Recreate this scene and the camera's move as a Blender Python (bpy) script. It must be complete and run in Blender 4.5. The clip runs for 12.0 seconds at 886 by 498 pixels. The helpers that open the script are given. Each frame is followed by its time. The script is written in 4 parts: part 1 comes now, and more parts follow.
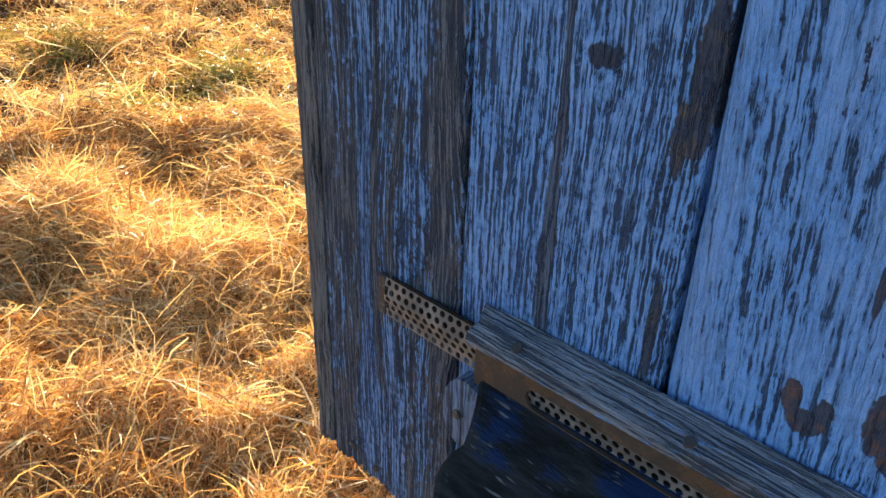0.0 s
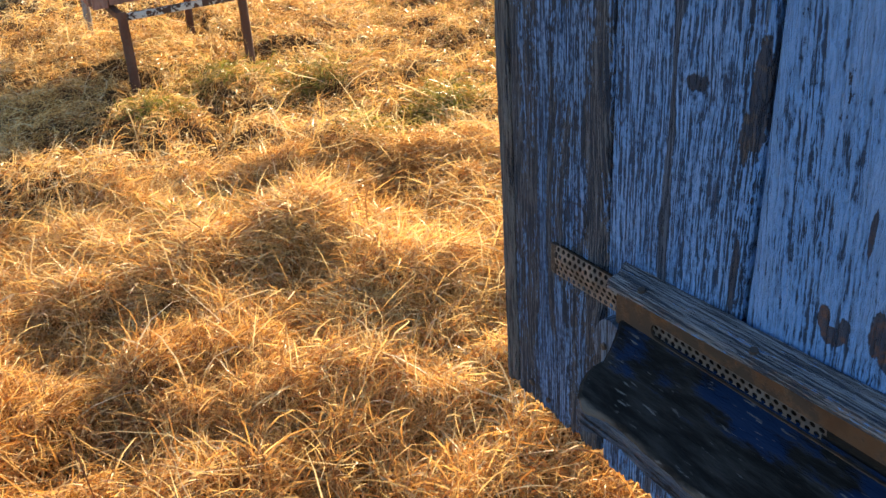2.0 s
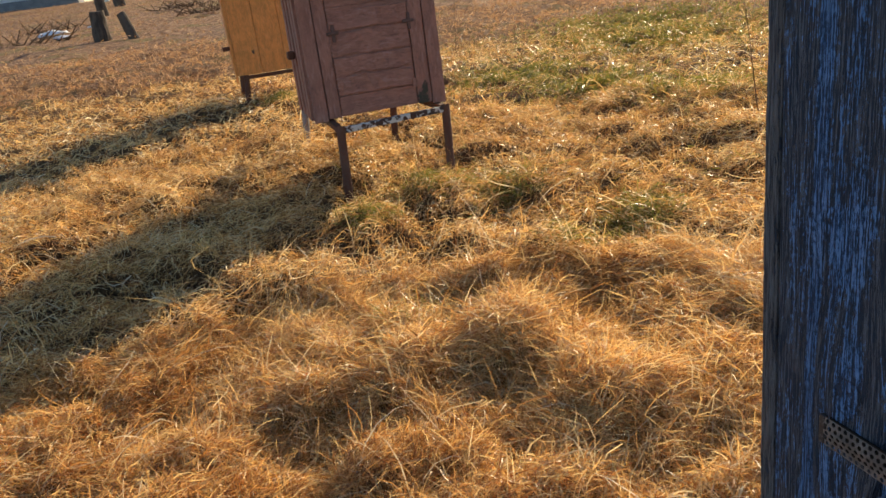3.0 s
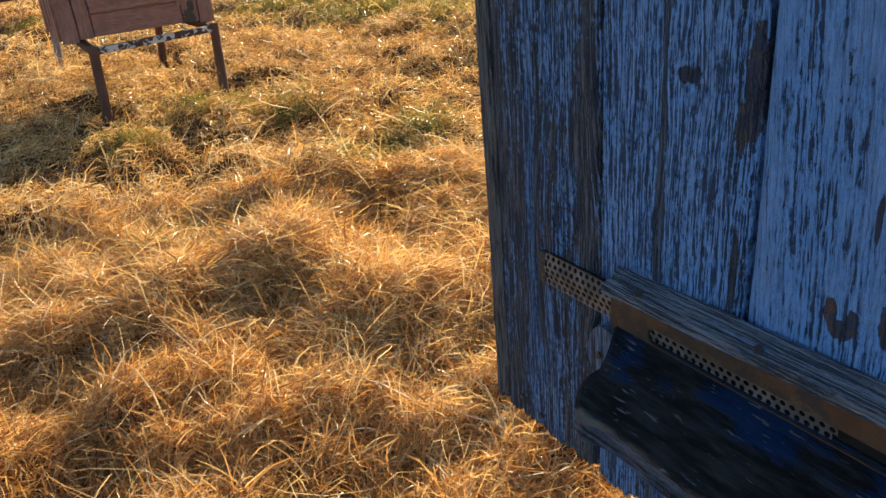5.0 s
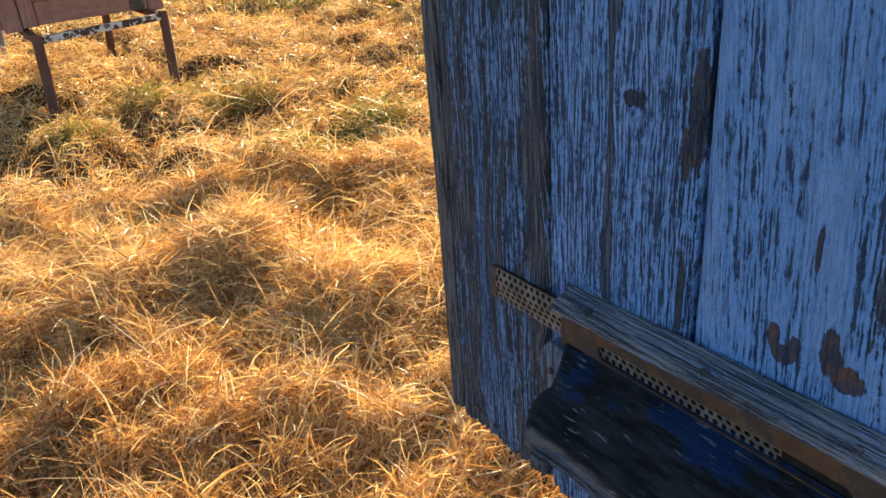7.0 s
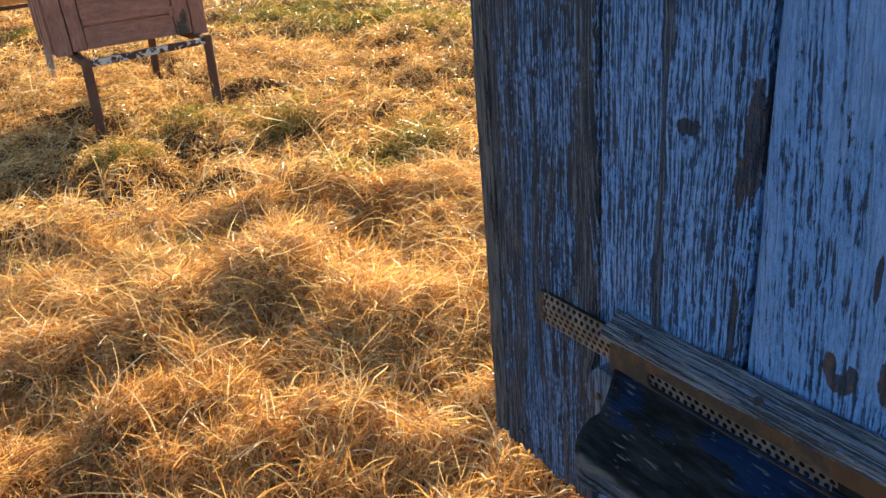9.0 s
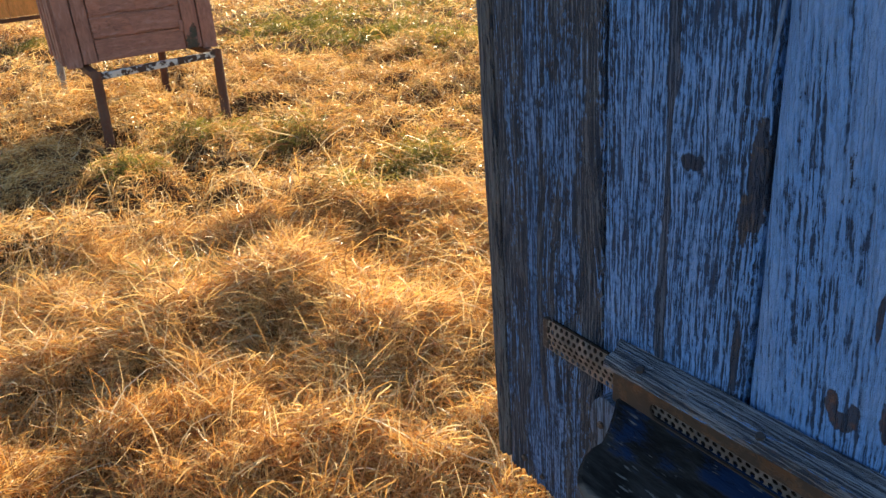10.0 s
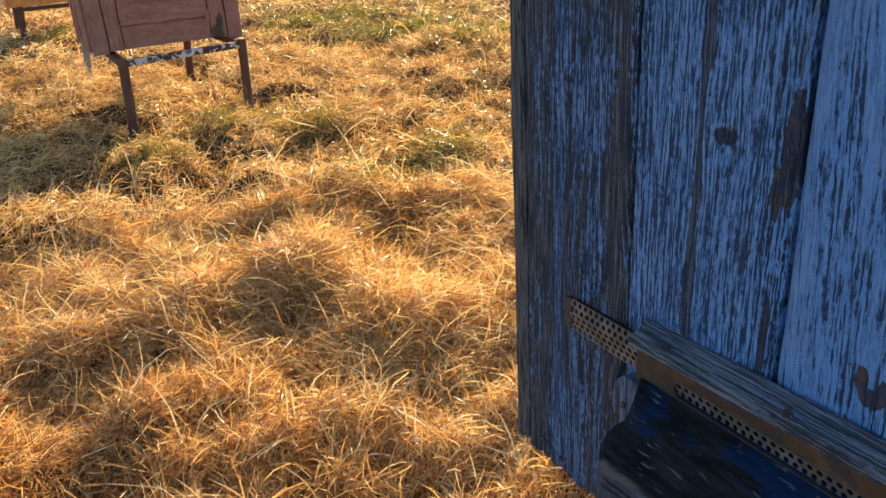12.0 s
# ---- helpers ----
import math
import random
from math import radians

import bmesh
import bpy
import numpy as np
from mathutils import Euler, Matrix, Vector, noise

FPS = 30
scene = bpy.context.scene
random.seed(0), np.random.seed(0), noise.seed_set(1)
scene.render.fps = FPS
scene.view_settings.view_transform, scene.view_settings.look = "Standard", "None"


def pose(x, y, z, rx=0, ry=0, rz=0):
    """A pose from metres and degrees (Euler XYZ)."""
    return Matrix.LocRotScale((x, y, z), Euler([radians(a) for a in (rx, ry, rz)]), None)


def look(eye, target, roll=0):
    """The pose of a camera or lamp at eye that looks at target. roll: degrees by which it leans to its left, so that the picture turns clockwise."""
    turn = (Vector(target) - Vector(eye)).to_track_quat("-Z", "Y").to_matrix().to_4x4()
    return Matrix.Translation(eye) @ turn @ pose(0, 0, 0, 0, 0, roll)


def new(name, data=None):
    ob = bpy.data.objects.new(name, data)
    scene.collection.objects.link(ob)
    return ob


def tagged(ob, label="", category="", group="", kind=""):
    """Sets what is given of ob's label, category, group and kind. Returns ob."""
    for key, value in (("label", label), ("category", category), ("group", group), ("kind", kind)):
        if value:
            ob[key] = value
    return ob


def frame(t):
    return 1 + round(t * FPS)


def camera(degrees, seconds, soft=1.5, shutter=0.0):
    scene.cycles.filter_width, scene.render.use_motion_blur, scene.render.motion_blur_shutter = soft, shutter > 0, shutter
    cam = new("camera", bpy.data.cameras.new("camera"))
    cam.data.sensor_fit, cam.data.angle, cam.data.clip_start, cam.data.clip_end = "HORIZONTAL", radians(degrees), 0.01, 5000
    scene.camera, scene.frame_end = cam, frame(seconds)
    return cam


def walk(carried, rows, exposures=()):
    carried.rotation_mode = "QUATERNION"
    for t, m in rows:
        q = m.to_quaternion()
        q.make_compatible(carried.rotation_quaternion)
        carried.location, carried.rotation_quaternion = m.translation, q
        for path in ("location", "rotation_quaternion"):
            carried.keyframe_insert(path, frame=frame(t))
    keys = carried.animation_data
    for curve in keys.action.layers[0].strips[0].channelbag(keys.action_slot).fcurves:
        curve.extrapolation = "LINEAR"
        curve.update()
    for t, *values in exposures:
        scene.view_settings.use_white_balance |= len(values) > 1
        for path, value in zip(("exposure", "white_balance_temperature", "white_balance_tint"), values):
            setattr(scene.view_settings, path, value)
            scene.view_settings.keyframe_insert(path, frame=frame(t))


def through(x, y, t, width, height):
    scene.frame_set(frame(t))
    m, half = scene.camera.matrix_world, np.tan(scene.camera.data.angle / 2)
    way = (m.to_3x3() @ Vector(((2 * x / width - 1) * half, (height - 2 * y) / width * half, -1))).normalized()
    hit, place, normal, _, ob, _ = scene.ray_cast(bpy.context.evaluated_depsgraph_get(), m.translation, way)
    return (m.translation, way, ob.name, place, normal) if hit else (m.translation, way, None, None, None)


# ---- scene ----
cam = camera(58.0, 12.0)
PATH = [
    (0, (0.376, -0.265, 0.857), (-0.836, 0.984, -0.128), 1.7),
    (0.5, (0.433, -0.278, 0.847), (-0.926, 0.875, -0.061), -1.0),
    (1, (0.472, -0.307, 0.855), (-0.913, 0.772, -0.102), -1.8),
    (1.5, (0.499, -0.331, 0.879), (-0.942, 0.666, -0.086), -2.4),
    (2, (0.525, -0.351, 0.909), (-1.032, 0.5, -0.014), -4.4),
    (2.5, (0.511, -0.409, 0.971), (-1.253, 0.165, 0.223), -7.6),
    (2.7, (0.533, -0.443, 1.007), (-1.272, 0.072, 0.319), -7.6),
    (4.3, (0.536, -0.446, 0.995), (-1.262, 0.118, 0.324), -7.8),
    (4.5, (0.53, -0.418, 0.924), (-1.208, 0.242, 0.188), -7.1),
    (5, (0.511, -0.352, 0.886), (-1.043, 0.568, 0.028), -5.0),
    (5.5, (0.499, -0.327, 0.884), (-0.962, 0.684, -0.035), -4.8),
    (6, (0.505, -0.323, 0.881), (-0.923, 0.691, -0.085), -5.1),
    (6.5, (0.506, -0.331, 0.902), (-0.945, 0.673, -0.04), -4.9),
    (7, (0.503, -0.336, 0.905), (-0.983, 0.655, 0.003), -4.5),
    (9, (0.501, -0.348, 0.911), (-1.049, 0.59, 0.063), -5.0),
    (9.5, (0.5, -0.347, 0.917), (-1.058, 0.589, 0.081), -4.6),
    (10, (0.501, -0.347, 0.922), (-1.066, 0.589, 0.105), -4.4),
    (10.5, (0.499, -0.349, 0.925), (-1.08, 0.583, 0.127), -4.5),
    (11, (0.499, -0.355, 0.927), (-1.094, 0.567, 0.144), -4.2),
    (11.5, (0.5, -0.358, 0.925), (-1.1, 0.547, 0.138), -3.9),
    (12, (0.503, -0.357, 0.906), (-1.085, 0.542, 0.089), -3.4),
]
walk(cam, [(t, look(eye, target, roll)) for t, eye, target, roll in PATH],
     exposures=((0, 1.83, 6500, 10), (0.5, 1.65, 6500, 10), (1.0, 1.57, 6500, 10), (2.0, 1.50, 6500, 10), (2.5, 1.01, 6250, 11), (2.7, 0.87, 6150, 11), (4.3, 0.65, 6050, 12), (4.5, 0.67, 6100, 12), (5.0, 1.00, 6350, 10),
                (5.5, 1.45, 6500, 10), (7.0, 1.45, 6500, 10), (9.0, 1.33, 6450, 10), (12.0, 1.25, 6400, 10)))

# ---------------------------------------------------------------- light
SUN_AZ, SUN_EL = -44.0, 17.0          # degrees from +y towards +x, above the horizon
world = bpy.data.worlds.new("sky")
scene.world = world
world.use_nodes = True
wn = world.node_tree
sky = wn.nodes.new("ShaderNodeTexSky")
sky.sky_type = "NISHITA"
sky.sun_disc = False
sky.sun_elevation, sky.sun_rotation = radians(SUN_EL), radians(SUN_AZ)
sky.air_density, sky.dust_density, sky.ozone_density = 1.0, 0.4, 2.2
wn.links.new(sky.outputs[0], wn.nodes["Background"].inputs[0])
wn.nodes["Background"].inputs[1].default_value = 0.105
sun_data = bpy.data.lights.new("sun", "SUN")
sun_data.energy, sun_data.angle, sun_data.color = 5.0, radians(0.6), (1.0, 0.78, 0.47)
sun = new("sun", sun_data)
sun_dir = Vector((math.sin(radians(SUN_AZ)) * math.cos(radians(SUN_EL)), math.cos(radians(SUN_AZ)) * math.cos(radians(SUN_EL)), math.sin(radians(SUN_EL))))
sun.matrix_world = look(sun_dir * 50, (0, 0, 0))


# ---------------------------------------------------------------- material helpers
class Nodes:
    """Short hand for building one material's node tree."""

    def __init__(self, name):
        self.mat = bpy.data.materials.new(name)
        self.mat.use_nodes = True
        self.tree = self.mat.node_tree
        self.bsdf = self.tree.nodes["Principled BSDF"]
        self.coord = self.tree.nodes.new("ShaderNodeTexCoord").outputs["Object"]

    def put(self, socket, value):
        if hasattr(value, "is_linked"):
            self.tree.links.new(value, socket)
        else:
            socket.default_value = value

    def math(self, op, a, b=0.0, c=0.0, clamp=False):
        n = self.tree.nodes.new("ShaderNodeMath")
        n.operation, n.use_clamp = op, clamp
        for s, v in zip(n.inputs, (a, b, c)):
            self.put(s, v)
        return n.outputs[0]

    def vec(self, op, a, b):
        n = self.tree.nodes.new("ShaderNodeVectorMath")
        n.operation = op
        self.put(n.inputs[0], a)
        self.put(n.inputs[1], b)
        return n.outputs["Value"] if op in ("LENGTH", "DISTANCE") else n.outputs[0]

    def noise(self, vector, scale, detail=3.0, rough=0.55, distort=0.0, colour=False):
        n = self.tree.nodes.new("ShaderNodeTexNoise")
        self.put(n.inputs["Vector"], vector)
        n.inputs["Scale"].default_value, n.inputs["Detail"].default_value = scale, detail
        n.inputs["Roughness"].default_value, n.inputs["Distortion"].default_value = rough, distort
        return n.outputs["Color"] if colour else n.outputs["Fac"]

    def span(self, value, lo, hi, out_lo=0.0, out_hi=1.0):
        n = self.tree.nodes.new("ShaderNodeMapRange")
        n.interpolation_type = "SMOOTHSTEP"
        for s, v in zip(n.inputs, (value, lo, hi, out_lo, out_hi)):
            self.put(s, v)
        return n.outputs[0]

    def mix(self, fac, a, b):
        n = self.tree.nodes.new("ShaderNodeMix")
        n.data_type = "RGBA"
        self.put(n.inputs[0], fac)
        self.put(n.inputs[6], (*a, 1) if isinstance(a, tuple) else a)
        self.put(n.inputs[7], (*b, 1) if isinstance(b, tuple) else b)
        return n.outputs[2]

    def axes(self):
        n = self.tree.nodes.new("ShaderNodeSeparateXYZ")
        self.put(n.inputs[0], self.coord)
        return n.outputs

    def bump(self, height, strength, distance):
        n = self.tree.nodes.new("ShaderNodeBump")
        n.inputs["Strength"].default_value, n.inputs["Distance"].default_value = strength, distance
        self.put(n.inputs["Height"], height)
        self.put(self.bsdf.inputs["Normal"], n.outputs[0])

    def finish(self, colour, rough, metal=0.0, spec=None):
        self.put(self.bsdf.inputs["Base Color"], (*colour, 1) if isinstance(colour, tuple) else colour)
        self.put(self.bsdf.inputs["Roughness"], rough)
        self.put(self.bsdf.inputs["Metallic"], metal)
        if spec is not None:
            self.bsdf.inputs["Specular IOR Level"].default_value = spec
        return self.mat


def painted_wood(name, paint, wood, dark, cover, along="z", peels=(), grain=270.0, gap=0.435, fine=1.0):
    """Old board with paint flaked along the grain. cover: share of paint left; peels: (x, z, rx, rz) bare spots."""
    n = Nodes(name)
    x, y, z = n.axes()
    u, v = (x, z) if along == "z" else (z, x)
    if along == "x":
        u = n.math("ADD", z, n.math("MULTIPLY", y, 1.0))
    wob = n.noise(n.coord, 5.0, 2.0)
    uu = n.math("ADD", u, n.math("MULTIPLY", n.math("SUBTRACT", wob, 0.5), 0.007 if along == "z" else 0.004))
    uu = n.math("ADD", uu, n.math("MULTIPLY", n.math("SUBTRACT", n.noise(n.vec("MULTIPLY", n.coord, (1.0, 1.0, 0.6)), 70.0, 2.0), 0.5), 0.0028 if along == "z" else 0.0010))
    comb = n.tree.nodes.new("ShaderNodeCombineXYZ")
    n.put(comb.inputs[0], n.math("MULTIPLY", uu, grain))
    n.put(comb.inputs[1], n.math("MULTIPLY", y, 40.0))
    n.put(comb.inputs[2], n.math("MULTIPLY", v, 9.0))
    g = n.noise(comb.outputs[0], 1.0, 3.0, 0.65)
    comb2 = n.tree.nodes.new("ShaderNodeCombineXYZ")
    n.put(comb2.inputs[0], n.math("MULTIPLY", uu, grain * 2.0))
    n.put(comb2.inputs[1], n.math("MULTIPLY", y, 40.0))
    n.put(comb2.inputs[2], n.math("MULTIPLY", v, 26.0))
    g2 = n.noise(comb2.outputs[0], 1.0, 2.0, 0.6)
    patch = n.noise(n.vec("MULTIPLY", n.coord, (1.0, 1.0, 0.35) if along == "z" else (0.35, 1.0, 1.0)), 24.0, 4.0, 0.6)
    flake = n.noise(n.coord, 160.0, 3.0, 0.65)
    level = n.math("MULTIPLY", n.math("SUBTRACT", g, 0.5), 1.9)
    level = n.math("ADD", level, n.math("MULTIPLY", n.math("SUBTRACT", patch, 0.5), 1.1))
    level = n.math("ADD", level, n.math("MULTIPLY", n.math("SUBTRACT", flake, 0.5), 0.5))
    level = n.math("ADD", level, n.math("MULTIPLY", n.math("SUBTRACT", g2, 0.5), 0.7 * fine))
    level = n.math("ADD", level, cover)
    bare_spot = None
    for px, pz, rx, rz in peels:
        d = n.vec("LENGTH", n.vec("MULTIPLY", n.vec("SUBTRACT", n.coord, (px, 0, pz)), (1 / rx, 0, 1 / rz)), (0, 0, 0))
        d = n.math("ADD", d, n.math("MULTIPLY", n.math("SUBTRACT", n.noise(n.coord, 95.0, 5.0, 0.65), 0.5), 1.7))
        s = n.span(d, 0.80, 1.0, 1.0, 0.0)
        bare_spot = s if bare_spot is None else n.math("MAXIMUM", bare_spot, s)
    left = n.span(level, -0.03, 0.03)
    if bare_spot is not None:
        left = n.math("MULTIPLY", left, n.math("SUBTRACT", 1.0, bare_spot))
    bare = n.mix(n.span(g, 0.34, 0.66), dark, wood)
    bare = n.mix(n.span(patch, 0.3, 0.75, 0.0, 0.45), bare, tuple(c * 0.75 for c in (wood[0] * 1.15, wood[1], wood[2] * 0.8)))
    if bare_spot is not None:
        bare = n.mix(n.math("MULTIPLY", bare_spot, n.span(n.noise(n.coord, 85.0, 4.0, 0.7), 0.46, 0.62)), n.mix(n.math("MULTIPLY", bare_spot, 0.5), bare, tuple(c * 0.8 for c in dark)), (0.14, 0.072, 0.048))
    # streaks mix worn, chalky paint with painted-in sky light on the ridges
    worn = n.math("ADD", n.math("MULTIPLY", g2, 0.55), n.math("ADD", n.math("MULTIPLY", g, 0.30), n.math("MULTIPLY", flake, 0.15)))
    coat = n.mix(n.span(worn, 0.40, 0.60), tuple(c * 0.45 for c in paint), tuple(min(1, c * 1.05) for c in paint))
    coat = n.mix(n.math("MULTIPLY", n.span(worn, 0.54, 0.63), 0.85), coat, tuple(min(1, 0.75 * c + 0.19) for c in paint))
    smooth_coat = n.mix(n.span(patch, 0.25, 0.75), tuple(c * 0.85 for c in paint), tuple(min(1, c * 1.15) for c in paint))
    coat = n.mix(n.math("MULTIPLY", n.span(patch, 0.42, 0.66, 1.0, 0.70), fine), smooth_coat, coat)
    colour = n.mix(left, bare, coat)
    valley = n.math("ADD", g, n.math("MULTIPLY", n.math("SUBTRACT", flake, 0.5), 0.10))
    split = n.span(valley, gap - 0.018, gap + 0.010, 1.0, 0.0)
    hair = n.span(n.math("ABSOLUTE", n.math("SUBTRACT", g2, 0.45)), 0.010, 0.035, 1.0, 0.0)
    hair = n.math("MULTIPLY", hair, n.span(n.noise(n.coord, 38.0, 3.0, 0.6), 0.46, 0.56, 0.0, 0.8))
    split = n.math("MULTIPLY", n.math("MAXIMUM", split, hair), fine, clamp=True)
    colour = n.mix(split, colour, tuple(c * 0.45 for c in dark))
    h = n.math("ADD", n.math("MULTIPLY", g, 0.9), n.math("MULTIPLY", left, 0.45))
    h = n.math("ADD", h, n.math("MULTIPLY", g2, 0.5))
    h = n.math("ADD", h, n.math("MULTIPLY", flake, 0.25))
    h = n.math("SUBTRACT", h, n.math("MULTIPLY", split, 0.9))
    n.bump(h, 1.0, 0.0048)
    return n.finish(colour, n.math("ADD", 0.72, n.math("MULTIPLY", left, -0.14)), 0.0, 0.35)


def ridged_paint(name, paint, wood, dark, cover, along="z", peels=(), knots=(), bands=(), keeps=(), grain=600.0, lean=0.0, gap=0.485, sleek=0.0, rusty=(0.13, 0.066, 0.044)):
    """Weathered softwood whose ridges still carry paint: fine upright ridges, dark cracks between them, bare strips and spots.
    cover: share of paint left; sleek: how far the coat closes over the cracks; peels: (x, z, rx, rz); bands: (x, half width, change)."""
    n = Nodes(name)
    x, y, z = n.axes()
    u, v = (x, z) if along == "z" else (n.math("ADD", z, y), x)
    wob = n.noise(n.coord, 5.0, 2.0)
    uu = n.math("ADD", u, n.math("MULTIPLY", n.math("SUBTRACT", wob, 0.5), 0.006))
    uu = n.math("ADD", uu, n.math("MULTIPLY", v, lean))
    for kx, kz, size in knots:
        d = n.vec("LENGTH", n.vec("MULTIPLY", n.vec("SUBTRACT", n.coord, (kx, 0, kz)), (1 / size, 0, 0.45 / size)), (0, 0, 0))
        side = n.math("DIVIDE", n.math("SUBTRACT", u, kx), size)
        uu = n.math("ADD", uu, n.math("MULTIPLY", n.math("MULTIPLY", side, n.span(d, 0.0, 2.6, 1.0, 0.0)), -0.40 * size))
    stretch = (1.0, 1.0, 0.4) if along == "z" else (0.4, 1.0, 1.0)
    jag = n.noise(n.vec("MULTIPLY", n.coord, stretch), 300.0, 3.0)
    uu = n.math("ADD", uu, n.math("MULTIPLY", n.math("SUBTRACT", jag, 0.5), 0.0024))

    def streak(across, length, detail):
        comb = n.tree.nodes.new("ShaderNodeCombineXYZ")
        n.put(comb.inputs[0], n.math("MULTIPLY", uu, across))
        n.put(comb.inputs[1], n.math("MULTIPLY", y, 30.0))
        n.put(comb.inputs[2], n.math("MULTIPLY", v, length))
        return n.noise(comb.outputs[0], 1.0, detail, 0.55)

    g, g2 = streak(grain, 20.0, 2.0), streak(grain * 2.0, 75.0, 2.0)
    wide = streak(grain * 0.16, 5.0, 2.0)
    patch = n.noise(n.vec("MULTIPLY", n.coord, (1.0, 1.0, 0.35) if along == "z" else (0.35, 1.0, 1.0)), 22.0, 4.0, 0.6)
    flake = n.noise(n.vec("MULTIPLY", n.coord, (1.0, 1.0, 0.6) if along == "z" else (0.6, 1.0, 1.0)), 300.0, 3.0, 0.65)
    off = lambda a, k: n.math("MULTIPLY", n.math("SUBTRACT", a, 0.5), k)
    level = cover
    for a, k in ((g, 1.0), (g2, 0.7), (patch, 1.1), (wide, 0.9), (flake, 0.9)):
        level = n.math("ADD", level, off(a, k))
    for bx, half, change in bands:
        edge = n.math("ADD", n.math("ABSOLUTE", n.math("SUBTRACT", uu, bx)), off(patch, 0.012))
        level = n.math("ADD", level, n.span(edge, half * 0.6, half * 1.35, change, 0.0))
    for px, pz, rx, rz, change in keeps:
        d = n.vec("LENGTH", n.vec("MULTIPLY", n.vec("SUBTRACT", n.coord, (px, 0, pz)), (1 / rx, 0, 1 / rz)), (0, 0, 0))
        level = n.math("ADD", level, n.span(n.math("ADD", d, off(flake, 1.2)), 0.5, 1.2, change, 0.0))
    left = n.span(level, -0.04, 0.04)
    spot = None
    for px, pz, rx, rz in peels:
        d = n.vec("LENGTH", n.vec("MULTIPLY", n.vec("SUBTRACT", n.coord, (px, 0, pz)), (1 / rx, 0, 1 / rz)), (0, 0, 0))
        d = n.math("ADD", d, n.math("ADD", off(n.noise(n.coord, 150.0, 4.0, 0.6), 0.9), off(g, 0.5)))
        one = n.span(d, 0.90, 1.02, 1.0, 0.0)
        spot = one if spot is None else n.math("MAXIMUM", spot, one)
    if spot is not None:
        left = n.math("MULTIPLY", left, n.math("SUBTRACT", 1.0, spot))
    bare = n.mix(n.span(g, 0.36, 0.64), dark, wood)
    bare = n.mix(n.span(wide, 0.46, 0.70, 0.0, 0.45), bare, (wood[0] * 1.05, wood[1] * 0.85, wood[2] * 0.70))
    if spot is not None:
        stain = n.mix(n.span(n.noise(n.coord, 70.0, 4.0, 0.65), 0.48, 0.66), tuple(c * 1.3 for c in dark), rusty)
        bare = n.mix(n.math("MULTIPLY", spot, 0.85), bare, stain)
    for kx, kz, size in knots:
        if size < 0.015:
            d = n.vec("LENGTH", n.vec("MULTIPLY", n.vec("SUBTRACT", n.coord, (kx, 0, kz)), (0.55 / size, 0, 0.9 / size)), (0, 0, 0))
            k = n.span(n.math("ADD", d, off(flake, 0.9)), 0.45, 0.62, 1.0, 0.0)
            bare = n.mix(n.math("MULTIPLY", k, 0.9), bare, tuple(c * 0.8 for c in dark))
            left = n.math("MULTIPLY", left, n.math("SUBTRACT", 1.0, n.math("MULTIPLY", k, 0.97)))
    closed = n.math("MULTIPLY", n.span(n.math("ADD", patch, off(wide, 0.5)), 0.40, 0.60), sleek)
    ridge = n.math("ADD", n.math("ADD", n.math("MULTIPLY", g, 0.7), n.math("MULTIPLY", g2, 0.3)), off(flake, 0.30))
    crack = n.span(n.math("ADD", ridge, n.math("MULTIPLY", closed, 0.12)), gap - 0.040, gap + 0.022, 1.0, 0.0)
    coat = n.mix(n.span(ridge, gap, gap + 0.10), tuple(c * 0.50 for c in paint), paint)
    chalk = tuple(min(1.0, 0.85 * c + 0.10) for c in paint)
    coat = n.mix(n.math("MULTIPLY", n.span(n.math("ADD", ridge, off(patch, 0.3)), 0.52, 0.64), 0.75), coat, chalk)
    coat = n.mix(n.math("MULTIPLY", closed, 0.75), coat, n.mix(n.span(patch, 0.3, 0.75), paint, chalk))
    colour = n.mix(left, bare, coat)
    depth = n.math("MULTIPLY", crack, n.math("ADD", 0.60, n.math("MULTIPLY", left, 0.28)))
    colour = n.mix(depth, colour, tuple(0.135 * c + 0.10 * d for c, d in zip(paint, dark)))
    for kx, kz, size in knots:
        if size >= 0.015:
            d = n.vec("LENGTH", n.vec("MULTIPLY", n.vec("SUBTRACT", n.coord, (kx, 0, kz)), (1 / size, 0, 0.75 / size)), (0, 0, 0))
            d = n.math("ADD", d, n.math("MULTIPLY", n.noise(n.coord, 90.0, 3.0), 0.9))
            ring = n.math("SINE", n.math("ADD", n.math("MULTIPLY", d, 17.0), n.math("MULTIPLY", flake, 7.0)))
            colour = n.mix(n.math("MULTIPLY", n.span(ring, 0.35, 0.8), n.span(d, 0.95, 1.3, 0.75, 0.0)), colour, tuple(c * 0.5 for c in dark))
    h = n.math("ADD", n.math("MULTIPLY", ridge, 1.3), n.math("MULTIPLY", left, 0.30))
    h = n.math("SUBTRACT", n.math("ADD", h, n.math("MULTIPLY", flake, 0.25)), n.math("MULTIPLY", crack, 0.8))
    n.bump(h, 1.0, 0.0042)
    return n.finish(colour, n.math("ADD", 0.74, n.math("MULTIPLY", left, -0.16)), 0.0, 0.35)


